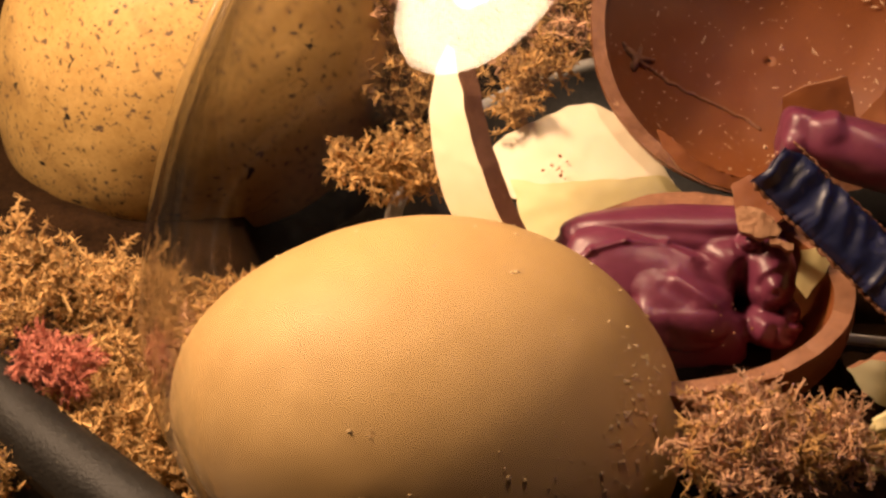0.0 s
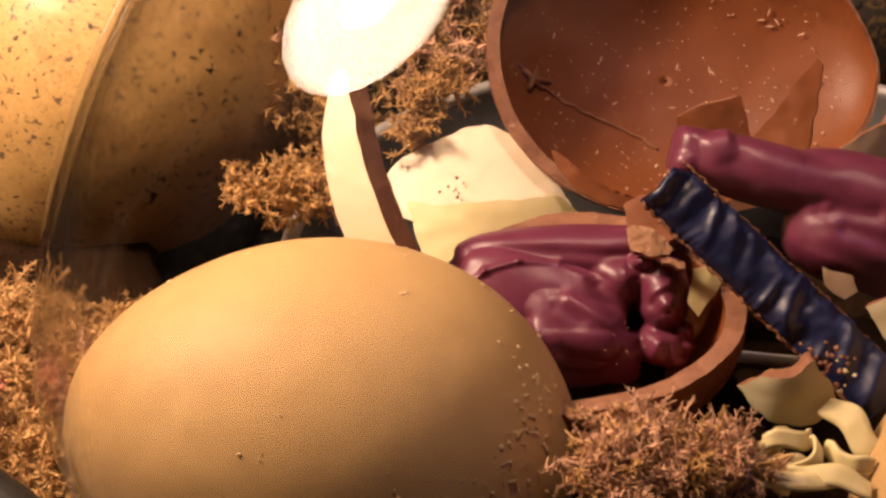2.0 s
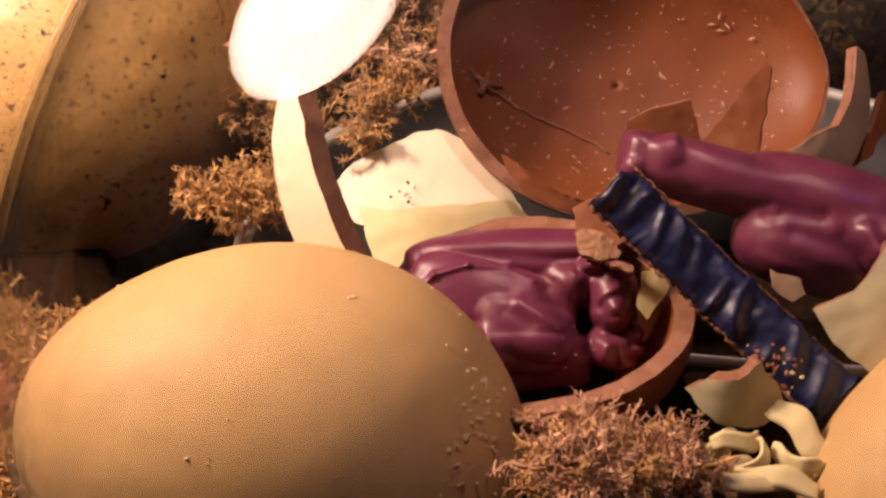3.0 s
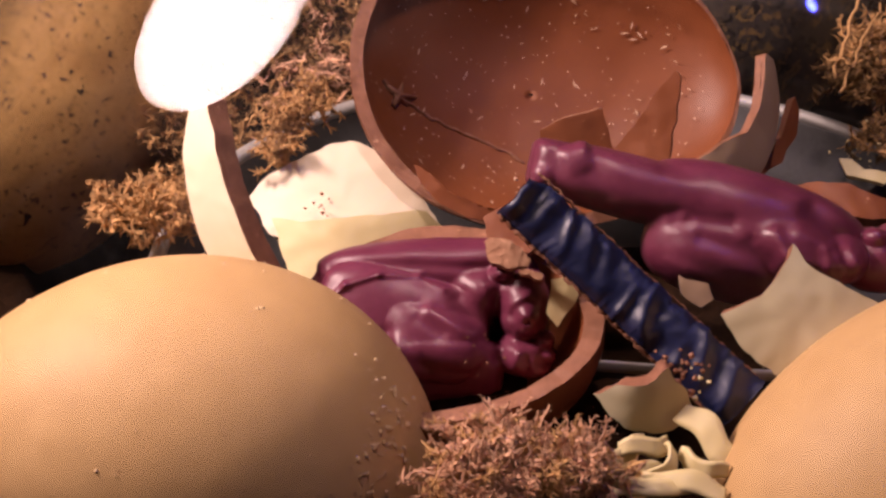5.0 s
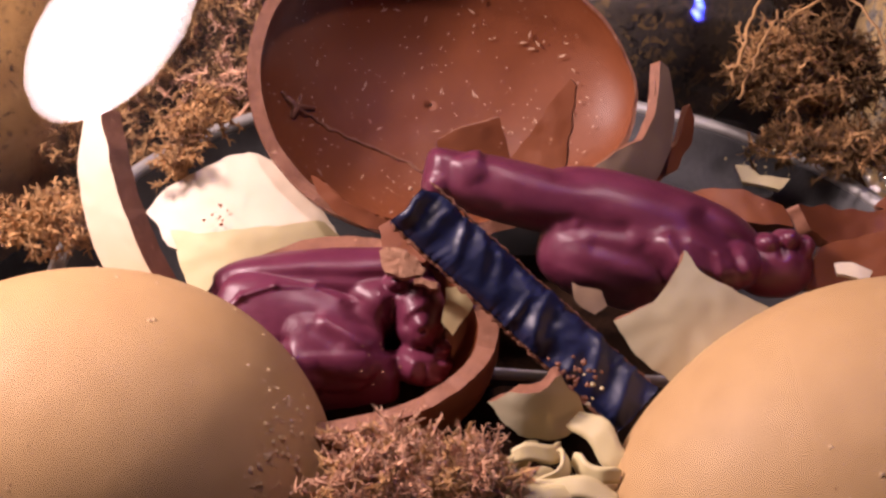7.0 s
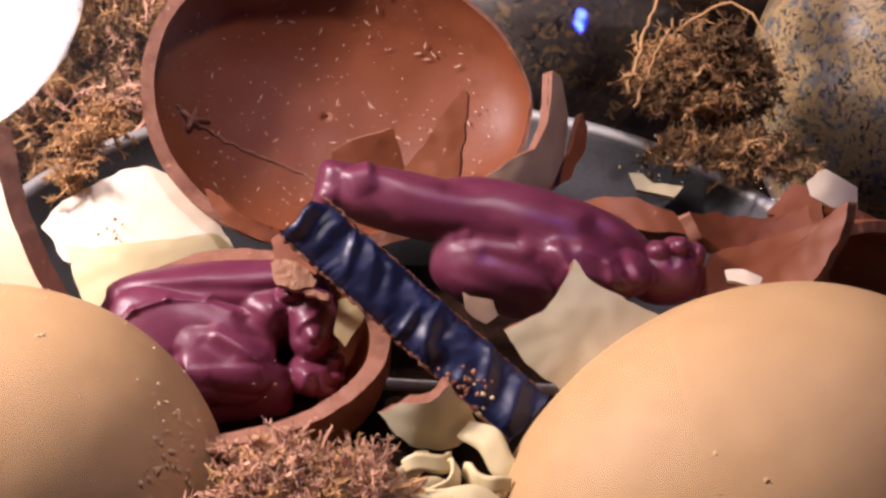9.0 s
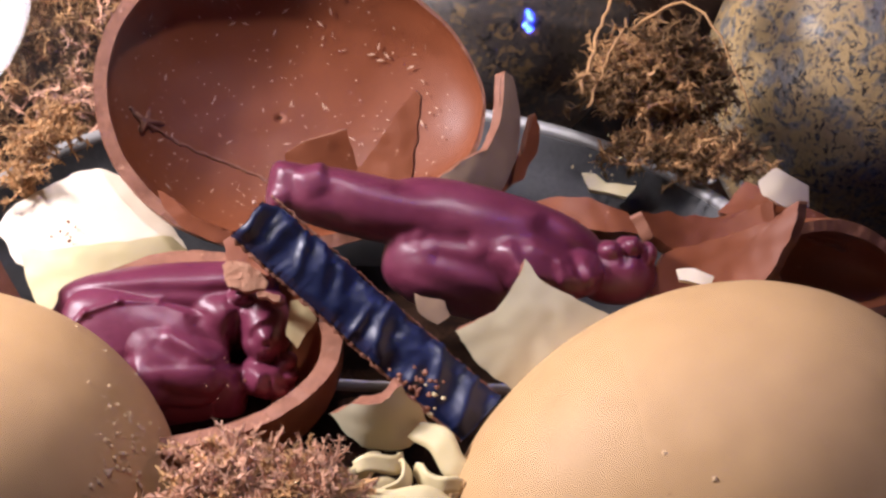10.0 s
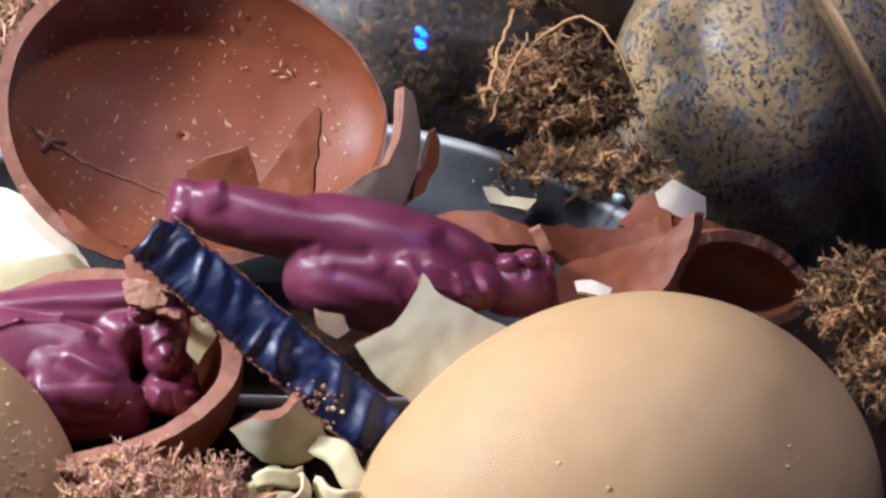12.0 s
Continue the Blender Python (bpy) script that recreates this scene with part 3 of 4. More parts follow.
def bloom(ob, length, width, blunt, spans, count, seed):
    """Tiny raised grains of dry coating over parts of an egg."""
    rnd, vs, fs = random.Random(seed), [], []
    for k in range(count):
        (x0, x1), (b0, b1) = rnd.choice(spans)
        x, b = rnd.uniform(x0, x1), radians(rnd.uniform(b0, b1))
        r = math.sqrt(max(0.01, 1 - x * x)) * (1 + blunt * x) * (1 - 0.04 * x * x) * width / 2
        c = Vector((x * length / 2, r * math.cos(b), r * math.sin(b)))
        n = Vector((x * 2 / length, math.cos(b) / width * 2, math.sin(b) / width * 2)).normalized()
        side = n.orthogonal().normalized()
        side.rotate(Matrix.Rotation(rnd.uniform(0, 6.3), 3, n))
        up, size = n.cross(side), rnd.choice((0.0002, 0.0003, 0.0003, 0.0006))
        q = len(vs)
        vs += [c + side * size * rnd.uniform(0.7, 1.6), c + up * size, c - side * size, c - up * size * rnd.uniform(0.7, 1.4), c + n * size * 0.8]
        fs += [(q, q + 1, q + 4), (q + 1, q + 2, q + 4), (q + 2, q + 3, q + 4), (q + 3, q, q + 4)]
    part("bloom", mesh_of("bloom", vs, fs, BLOOM, smooth=True), ob, "fine dry grains of coating")["kind"] = "stuff"


bloom(bpy.data.objects["caramel_egg"], 0.106, 0.084, 0.08, (((0.6, 0.92), (95, 165)), ((0.66, 0.84), (105, 150)), ((0.2, 0.8), (150, 185)), ((-0.9, 0.9), (60, 200))), 260, 71)
bloom(bpy.data.objects["caramel_egg.001"], 0.113, 0.093, 0.1, (((-0.95, -0.5), (110, 200)), ((-0.9, 0.6), (80, 200))), 150, 72)
egg("speckled_egg", pose(-0.1719, 0.1099, 0.0292, 0, -55, 20), 0.125, 0.105, SPECKLED, "large ochre egg with black speckles, standing outside the glass", 0.1, 0.0006, 60, "speckled eggs")
egg("speckled_egg", pose(0.133, 0.1437, 0.045, 0, -80, 0), 0.105, 0.082, SPECKLED_GREY, "glossy ochre egg thickly splashed with dark grey", 0.08, 0.0006, 60, "speckled eggs")
egg("speckled_egg", pose(0.030, 0.185, 0.040, 0, -70, 0), 0.1, 0.085, SPECKLED_SHADED, "speckled egg at the back, the shade there put into its colours", 0.08, 0.0006, 60, "speckled eggs")
egg("speckled_egg", pose(0.215, 0.20, 0.05, 0, -80, 0), 0.11, 0.09, SPECKLED, "ochre egg with black speckles behind the glass", 0.08, 0.0006, 60, "speckled eggs")


# ---- broken chocolate ----
FACE = (59.3, -3.44, 1.63)


def facing(x, y, z, tip=0, turn=0, roll=0):
    """A pose whose z looks back and up towards the front of the display; tip leans it forwards, turn to its right, roll clockwise."""
    return pose(x, y, z, *FACE) @ pose(0, 0, 0, tip, turn, 0) @ pose(0, 0, 0, 0, 0, -roll)


def big_shell():
    at = facing(-0.0205, 0.0418, 0.0846, -13, 11, 5)
    ob = thing("half_eggshell", at, "large hollow half shell of a milk chocolate egg, ragged rim", "chocolate shell")
    part("shell", half_shell("shell", 0.0468, 0.0380, 0.022, 0.0031, thin=0.75), ob)
    u, pts = 0.592 / 4446, []

    def inner(x, y, up=0.0):
        """The place on the inner wall over x, y."""
        e = 0.12 * x / max(1e-6, math.hypot(x, y * 1.25))
        q = (x / 0.0437) ** 2 + (y / (0.0349 * (1 - e))) ** 2
        return Vector((x, y, up - 0.0189 * math.sqrt(max(0.02, 1 - q))))

    way = [Vector(p) for p in ((548, 168), (572, 186), (604, 200), (665, 224), (740, 245), (790, 262), (822, 282))]
    for a, b in zip(way, way[1:]):
        for k in range(8):
            q = a.lerp(b, k / 8)
            x, y = (q.x - 829) * u, (145 - q.y) * u
            pts.append(inner(x + 0.0004 * noise.noise(Vector((q.x * 0.05, 1, 0))), y + 0.0007 * noise.noise(Vector((q.x * 0.06, 5, 0))), 0.0001))
    v, f = tube(pts, (0.00045, 0.0004), 7, 0.6)
    part("seam", mesh_of("seam", v, f, MILK_EDGE), ob, "raised ragged seam")
    x, y = (580 - 829) * u, (145 - 188) * u
    knob = []
    for a, b in (((-0.0028, 0.0016), (0.002, -0.002)), ((-0.0014, -0.003), (0.0008, 0.003)), ((-0.0014, 0.0), (0.0044, 0.0006))):
        v, f = tube([inner(x + a[0], y + a[1]), inner(x, y, 0.001), inner(x + b[0], y + b[1])], (0.0008, 0.0005), 6, 0.4)
        knob.append((v, f))
    vs, fs = [], []
    for v, f in knob:
        fs += [tuple(i + len(vs) for i in q) for q in f]
        vs += v
    part("knob", mesh_of("knob", vs, fs, MILK_EDGE), ob, "rough star-shaped knob of chocolate")
    rnd, vs, fs = random.Random(70), [], []
    for k in range(420):
        t, q = rnd.uniform(0, 2 * math.pi), math.sqrt(rnd.uniform(0, 0.9))
        x, y = 0.0437 * q * math.cos(t), 0.0349 * q * math.sin(t) * (1 - 0.12 * math.cos(t))
        c = inner(x, y, 0.00005)
        n = Vector((-x / 0.0437 ** 2, -y / 0.0349 ** 2, -c.z / 0.0189 ** 2)).normalized()
        side = n.orthogonal().normalized()
        side.rotate(Matrix.Rotation(rnd.uniform(0, 6.3), 3, n))
        up, size = n.cross(side), rnd.choice((0.00012, 0.00018, 0.0003))
        long = size * rnd.choice((1, 1, 1.5, 4))
        b = len(vs)
        vs += [c + side * long, c + up * size, c - side * long, c - up * size, c + n * size]
        fs += [(b, b + 1, b + 4), (b + 1, b + 2, b + 4), (b + 2, b + 3, b + 4), (b + 3, b, b + 4)]
    part("crumbs", mesh_of("crumbs", vs, fs, CRUMB), ob, "fine pale crumbs and scratches")["kind"] = "stuff"


big_shell()


def px(points, cx, cy, unit):
    return [((x - cx) * unit, (cy - y) * unit) for x, y in points]


shard("chocolate_shard", facing(-0.0129, 0.0293, 0.076, 10, 0), px(((815, 245), (860, 220), (925, 208), (945, 285), (900, 310), (820, 300)), 880, 250, 1.3e-4), [(-0.0016, 0.0016, MILK)], 0.05, "milk chocolate shard standing inside the half shell", seed=4, names=("piece",))
shard("chocolate_shard", facing(-0.0010, 0.0216, 0.0818, 4, -22, 0), px(((1050, 148), (1062, 158), (1050, 240), (1030, 330), (905, 330), (935, 290), (985, 235)), 975, 245, 1.36e-4), [(-0.0014, 0.0014, MILK)], 0.06, "pointed milk chocolate shard standing inside the half shell", seed=5, names=("piece",))
shard("chocolate_shard", facing(-0.0394, 0.0068, 0.0698, -6, 6, 0), px(((596, 310), (612, 314), (652, 356), (742, 390), (736, 410), (690, 402), (640, 380), (606, 346)), 668, 362, 1.3e-4), [(-0.0011, 0.0011, MILK)], 0.05, "thin curved milk chocolate splinter lying in the half shell", seed=46, names=("piece",))
U = 0.575 / 4446
shard("curled_shard", facing(0.0254, 0.0185, 0.0884, -4, 38, 0), px(((1236, 106), (1262, 112), (1270, 180), (1245, 260), (1190, 335), (1090, 340), (1062, 312), (1122, 266), (1168, 247), (1198, 208), (1218, 160)), 1185, 225, U), [(0.0, 0.0010, TAN), (-0.0018, 0.0, MILK)], 0.022, "curled shell piece, pale outside with a thick brown edge", seed=6, axis=0, amount=0.0002)
shard("brown_shard", facing(0.0328, 0.0234, 0.0819, -4, 20, 0), px(((1262, 185), (1272, 205), (1266, 250), (1235, 300), (1180, 335), (1195, 290), (1240, 250)), 1235, 255, U), [(-0.0014, 0.0014, MILK)], 0.03, "dark brown shell splinter leaning behind the curled piece", seed=7, names=("piece",))

relief("chocolate_figure", facing(0.0177, -0.0148, 0.0825), 0.545 / 4446, (1130, 390), (780, 1500, 250, 570), [
    (850, 310, 58, 46, -24, 50, -12, 5, 0), (876, 300, 34, 34, -20, 52, 20, 4, 0), (815, 330, 26, 28, -20, 46, 0, 3, 0), (980, 345, 190, 58, -34, 80, -14, 2.8, 0), (1190, 400, 215, 84, -34, 84, -17, 2.5, 0),
    (1105, 456, 112, 72, -10, 60, -16, 2.6, 0.12), (1140, 492, 118, 52, -16, 60, -14, 3.2, 0.35), (1180, 455, 120, 70, -8, 58, -16, 2.4, 0), (1248, 452, 112, 58, -8, 72, -14, 2.2, 0),
    (1335, 470, 52, 46, -4, 66, 10, 2.2, 0), (1418, 470, 70, 58, -40, 62, -5, 2.4, 0), (1400, 428, 24, 18, 0, 24, 0, 2, 0), (1438, 421, 24, 18, 0, 22, 0, 2, 0), (1470, 436, 17, 22, -6, 22, 0, 2, 0)],
    [(1285, 385, 1352, 446, 15, -24), (1215, 424, 1236, 466, 9, 13), (1236, 466, 1300, 486, 10, 10), (1095, 436, 1205, 474, 13, -10), (1050, 400, 1140, 408, 12, -12), (905, 320, 925, 362, 16, -9),
     (890, 280, 1010, 306, 8, 5), (1303, 452, 1312, 500, 7, 9), (1330, 446, 1346, 500, 6, -9), (1350, 448, 1366, 492, 7, 8), (1260, 420, 1310, 440, 9, 8), (1180, 440, 1216, 500, 10, -8),
     (1418, 415, 1424, 450, 5, -8), (1455, 418, 1458, 450, 5, -8), (1030, 476, 1150, 520, 8, 5), (1002, 405, 1060, 396, 6, 6)],
    "glossy purple chocolate animal figure lying on the shells", "chocolate figure")
relief("chocolate_figure", facing(-0.0428, -0.0326, 0.0601), 0.539 / 4446, (620, 590), (395, 860, 425, 750), [
    (610, 540, 208, 98, -60, 52, 6, 3, 0), (585, 480, 172, 40, -46, 46, 5, 2.4, -0.2), (690, 490, 110, 48, -46, 46, 8, 2.4, 0), (470, 530, 66, 60, -56, 46, 20, 2.2, 0),
    (568, 588, 154, 88, 0, 30, -15, 3.6, -0.10), (630, 612, 92, 52, 8, 34, -14, 3.4, -0.12), (585, 655, 40, 50, -30, 74, 6, 2.6, 0), (648, 678, 104, 62, -26, 44, 0, 6, 0.5),
    (715, 535, 66, 48, -34, 54, 0, 2, 0), (783, 556, 50, 66, -26, 62, 0, 2.2, 0), (746, 498, 25, 17, -12, 44, 0, 2, 0), (790, 508, 34, 17, -12, 38, 0, 2, 0), (790, 576, 28, 30, -4, 50, 0, 2, 0),
    (784, 644, 58, 40, -24, 56, -14, 2.3, 0), (822, 618, 20, 18, -12, 38, 0, 2, 0), (830, 644, 16, 16, -14, 36, 0, 2, 0), (812, 668, 20, 14, -14, 34, 0, 2, 0)],
    [(450, 484, 720, 490, 8, -8), (672, 545, 738, 640, 13, -20), (738, 545, 738, 605, 11, -18), (436, 556, 470, 522, 4, 9), (470, 522, 530, 502, 4, 9), (530, 502, 600, 505, 4, 8), (600, 505, 645, 528, 4, 6),
     (622, 562, 696, 608, 9, 14), (600, 580, 640, 604, 8, -5), (564, 622, 576, 690, 9, 10), (546, 604, 556, 655, 8, -9), 
     (752, 584, 772, 606, 6, 10), (772, 606, 804, 606, 6, 10), (762, 552, 790, 536, 6, 8), (766, 572, 778, 586, 6, -9), (790, 583, 791, 584, 3.5, -16),
     (774, 640, 768, 668, 6, 9), (792, 648, 790, 674, 5, -10), (740, 615, 815, 618, 7, -12), (820, 630, 838, 632, 5, -9), (815, 655, 836, 656, 5, -9)],
    "glossy purple chocolate animal figure lying in a half shell", "chocolate figure")


def blue_bar():
    ob = thing("blue_bar", facing(-0.0016, -0.0431, 0.0769, -6, 4, 43), "crumpled dark blue chocolate strip with a raw brown edge", "chocolate bar")
    u, n, m = 0.523 / 4446, 220, 34
    rnd = random.Random(21)
    folds = [(-255 + 48 * k + rnd.uniform(-14, 14), rnd.uniform(-30, 10), rnd.uniform(9, 17), rnd.uniform(0.6, 1.5) * (1, 0.5, 0.8)[k % 3]) for k in range(11)]
    top, low = [], []
    for i in range(n):
        s = (i / (n - 1) - 0.5) * 545
        far = 50 + 0.012 * s + 7 * noise.noise(Vector((i * 0.07, 0, 2))) + 4 * noise.noise(Vector((i * 0.25, 0, 7)))
        near = 50 + 2.5 * noise.noise(Vector((i * 0.3, 4, 2)))
        if s < -235:
            far -= (-235 - s) * 0.4
        for j in range(m):
            w = 2 * j / (m - 1) - 1
            y = w * (far if w > 0 else near)
            h = 3.0 - 1.1 * w * w
            for at, lean, wide, high in folds:
                q = (s - at - lean * w) / wide
                h += high * 1.7 * (0.5 + 0.5 * math.cos(0.9 * w + at)) * (math.exp(-q * q) - 0.6 * math.exp(-((q - 1.9) / 1.3) ** 2))
            h += 0.8 * noise.noise(Vector((s * 0.018, w * 1.3, 5))) + 0.12 * noise.noise(Vector((s * 0.06, w * 3.5, 2)))
            h *= 1 - 0.75 * abs(w) ** 7
            x = (s + 6 * noise.noise(Vector((w * 1.4, s * 0.004, 6)))) * u
            top.append((x, y * u, max(0.3, h) * 0.001))
            low.append((x, y * u, -0.0028))
    f = grid_faces(n, m, closed=False, flip=True) + grid_faces(n, m, closed=False, offset=n * m)
    k = n * m
    for i in range(n - 1):
        f.append((i * m, (i + 1) * m, k + (i + 1) * m, k + i * m))
        f.append(((i + 1) * m - 1, k + (i + 1) * m - 1, k + (i + 2) * m - 1, (i + 2) * m - 1))
    for j in range(m - 1):
        f.append((j, k + j, k + j + 1, j + 1))
        f.append(((n - 1) * m + j, (n - 1) * m + j + 1, k + (n - 1) * m + j + 1, k + (n - 1) * m + j))
    part("coating", mesh_of("coating", top + low, f, FOIL), ob)
    for name, side, r in (("raw_edge", -51, 0.00055), ("far_edge", 52, 0.0003)):
        line = [((i / 99 - 0.5) * 540 * u, side * u + rnd.uniform(-0.0003, 0.0003), -0.0008 + rnd.uniform(-0.0004, 0.0004)) for i in range(100)]
        v, ff = tube(line, r, 6, 0.5, 3)
        part(name, mesh_of(name, v, ff, MILK_EDGE), ob, "crumbly brown raw edge")


blue_bar()


def open_shell():
    ob = thing("half_eggshell", pose(-0.0403, -0.0364, 0.0628) @ pose(0, 0, 0, 10, -8, -20), "open milk chocolate half shell holding a purple figure", "chocolate shell")
    part("shell", half_shell("shell", 0.0352, 0.0332, 0.026, 0.0044, seed=9), ob)


open_shell()

U = 0.54 / 4446
shard("white_slice", facing(-0.0908, -0.0194, 0.0834, 4, -44, -17), px(((2, -165), (26, -150), (46, -70), (54, 60), (46, 190), (-54, 190), (-54, 60), (-42, -60), (-20, -140)), 0, 0, U), [(0.0018, 0.0034, WHITE), (-0.0022, 0.0018, MILK)], 0.045, "curved shell slice standing on end, white outside, brown within", axis=90, seed=11, amount=0.00012)
U = 0.585 / 4446
shard("white_piece", facing(-0.0644, 0.0197, 0.0609, -18, 0), px(((308, 368), (345, 330), (400, 300), (440, 280), (480, 271), (525, 285), (570, 325), (610, 375), (645, 440), (500, 470), (350, 440)), 480, 360, U), [(0.0, 0.003, WHITE), (-0.002, 0.0, CREAM)], 0.06, "white chocolate shell piece with a dark scuff", seed=12, edge=CREAM)
U = 0.57 / 4446
shard("cream_piece", facing(-0.0627, 0.001, 0.0584, -12, 0), px(((345, 420), (400, 432), (500, 425), (610, 405), (645, 440), (600, 480), (480, 560), (400, 560), (370, 500)), 480, 470, U), [(-0.002, 0.002, CREAM)], 0.04, "cream-yellow chocolate shell piece, curved", seed=13, edge=CREAM, names=("piece",))
U = 0.525 / 4446
shard("pale_shard", facing(0.033, -0.0435, 0.0765, 0, 0), px(((1252, 460), (1300, 505), (1420, 570), (1380, 640), (1250, 690), (1180, 640), (1135, 575), (1200, 545), (1235, 500)), 1265, 575, U), [(0.0, 0.0018, GREYISH), (-0.0022, 0.0, MILK)], 0.028, "pale speckled shell piece with a brown edge", seed=14, axis=50)
U = 0.512 / 4446
shard("small_shard", facing(0.0026, -0.0632, 0.0652, 28, 0, 6), px(((1022, 660), (1055, 695), (1085, 760), (1050, 785), (970, 785), (910, 745), (950, 705), (990, 690)), 1000, 728, U), [(0.0, 0.0012, GREYISH), (-0.0034, 0.0, MILK)], 0.011, "small cream shell piece with broken brown layers", seed=15, axis=0, amount=0.0004)


U = 0.57 / 4446
shard("brown_shard", facing(0.0467, 0.0103, 0.0738, -35, 0, 0), px(((768, 380), (800, 370), (870, 378), (930, 402), (948, 440), (900, 450), (800, 430)), 850, 405, U), [(-0.0018, 0.0018, MILK)], 0.03, "broken milk chocolate piece lying flat on the dish", seed=31, names=("piece",))
shard("brown_shard", facing(0.0744, 0.0014, 0.0764, -20, 10, -4), px(((935, 405), (985, 398), (1090, 412), (1195, 398), (1190, 440), (1100, 470), (1000, 475), (955, 450)), 1070, 430, U), [(-0.0018, 0.0018, MILK)], -0.03, "broken milk chocolate piece, hollow side up", seed=32, names=("piece",))
shard("brown_shard", facing(0.0795, -0.0110, 0.0765, -8, -18, 0), px(((1000, 470), (1100, 442), (1180, 420), (1242, 385), (1235, 430), (1190, 505), (1140, 560), (1030, 570), (960, 540)), 1120, 480, U), [(-0.002, 0.002, MILK)], -0.04, "curved milk chocolate piece with a thick broken rim", seed=33, names=("piece",))


def dark_cup():
    ob = thing("broken_cup", facing(0.1049, -0.0067, 0.0720, 12, 14, 14), "broken milk chocolate shell lying on its side, dark inside", "chocolate shell")
    part("shell", half_shell("shell", 0.0185, 0.0112, 0.016, 0.0026, seed=35), ob)


dark_cup()
shard("brown_shard", facing(0.0932, 0.0086, 0.0783, -15, 5, 12), px(((1095, 425), (1135, 365), (1250, 392), (1340, 420), (1330, 450), (1200, 445)), 1210, 405, U), [(-0.0016, 0.0016, MILK)], 0.05, "flat milk chocolate piece behind the curved one", seed=36, names=("piece",))
U = 0.58 / 4446
shard("cream_chip", facing(0.0535, 0.0258, 0.0740, -30, 0, 0), px(((855, 325), (880, 330), (890, 352), (950, 352), (930, 378), (865, 362)), 895, 348, U), [(-0.0007, 0.0007, CREAM)], 0.02, "small cream chocolate chip on the dish", category="chocolate chip", group="chips", seed=37, edge=CREAM, names=("piece",), amount=0.0001, step=0.0008)
shard("white_chip", facing(0.0904, 0.0045, 0.0868, 0, 10, 0), px(((1162, 340), (1190, 322), (1238, 352), (1236, 385), (1200, 385), (1168, 365)), 1200, 352, U), [(-0.003, 0.003, WHITE)], 0.012, "chunky white chocolate chip on a brown piece", category="chocolate chip", group="chips", seed=38, edge=WHITE, names=("piece",), amount=0.0002)
shard("white_chip", facing(0.0696, -0.0199, 0.0767, -20, 0, 0), px(((1020, 500), (1050, 498), (1080, 512), (1070, 530), (1022, 518)), 1048, 512, U), [(-0.0009, 0.0009, WHITE)], 0.02, "small white chocolate chip in the curved piece", category="chocolate chip", group="chips", seed=39, edge=WHITE, names=("piece",), amount=0.0002)
U = 0.525 / 4446
shard("cream_chip", facing(-0.0155, -0.0323, 0.0692, 0, 0, 0), px(((835, 510), (870, 500), (885, 530), (845, 590), (825, 570)), 850, 540, U), [(-0.0009, 0.0009, CREAM)], 0.02, "cream chocolate splinter beside the blue strip", category="chocolate chip", group="chips", seed=40, edge=CREAM, names=("piece",))
shard("brown_shard", facing(-0.0266, -0.0168, 0.0753, -20, 0, 0), px(((712, 410), (745, 385), (800, 420), (835, 450), (790, 475), (720, 450)), 765, 430, U), [(-0.0016, 0.0016, MILK)], 0.05, "small milk chocolate piece under the blue strip", seed=41, names=("piece",))
shard("rough_chip", facing(-0.0278, -0.0298, 0.0769, -16, 0, 0), px(((712, 450), (740, 442), (775, 450), (798, 478), (790, 490), (762, 482), (735, 484)), 755, 466, U), [(-0.0016, 0.0016, ROUGH)], 0.03, "rough light brown chip on the purple figure", category="chocolate chip", group="chips", seed=42, names=("piece",), amount=0.0008)
shard("rough_chip", facing(-0.0223, -0.0333, 0.0750, -16, 0, 0), px(((775, 498), (800, 491), (822, 496), (820, 508), (780, 508)), 798, 500, U), [(-0.0012, 0.0012, ROUGH)], 0.03, "thin light brown chip on the purple figure", category="chocolate chip", group="chips", seed=43, names=("piece",), amount=0.0006)
shard("pale_shard", facing(0.0129, -0.0341, 0.0747, 0, 0, 0), px(((1040, 505), (1090, 520), (1100, 545), (1080, 560), (1045, 535)), 1075, 530, U), [(0.0, 0.001, TAN), (-0.001, 0.0, MILK)], 0.03, "small tan shell splinter beside the blue strip", seed=44)


def shaving(at, length, width, curl, seed, label):
    """A curled cream shaving: a thin strip rolled along its length."""
    n, m, v = 40, 5, []
    for side in (1, -1):
        for i in range(n):
            a = curl * (i / (n - 1) - 0.5)
            r = length / max(0.2, abs(curl))
            for j in range(m):
                w = (j / (m - 1) - 0.5) * width * (1 - 0.3 * (2 * i / (n - 1) - 1) ** 2)
                rr = r + side * 0.0004 + wobble((i * 0.1, j * 0.3, seed), 1.0, 0.0004)
                v.append((rr * math.sin(a), w + 0.15 * width * math.sin(i * 0.2 + seed), rr * math.cos(a) - r))
    f = grid_faces(n, m, closed=False) + grid_faces(n, m, closed=False, offset=n * m, flip=True)
    k = n * m
    for i in range(n - 1):
        f += [(i * m, (i + 1) * m, k + (i + 1) * m, k + i * m), (i * m + m - 1, k + i * m + m - 1, k + (i + 1) * m + m - 1, (i + 1) * m + m - 1)]
    for j in range(m - 1):
        f += [(j, k + j, k + j + 1, j + 1), (k - m + j, k - m + j + 1, 2 * k - m + j + 1, 2 * k - m + j)]
    ob = tagged(new("chocolate_shaving", mesh_of("chocolate_shaving", v, f, CREAM)), label, "chocolate shaving", "shavings")
    ob.matrix_basis = at
    return ob


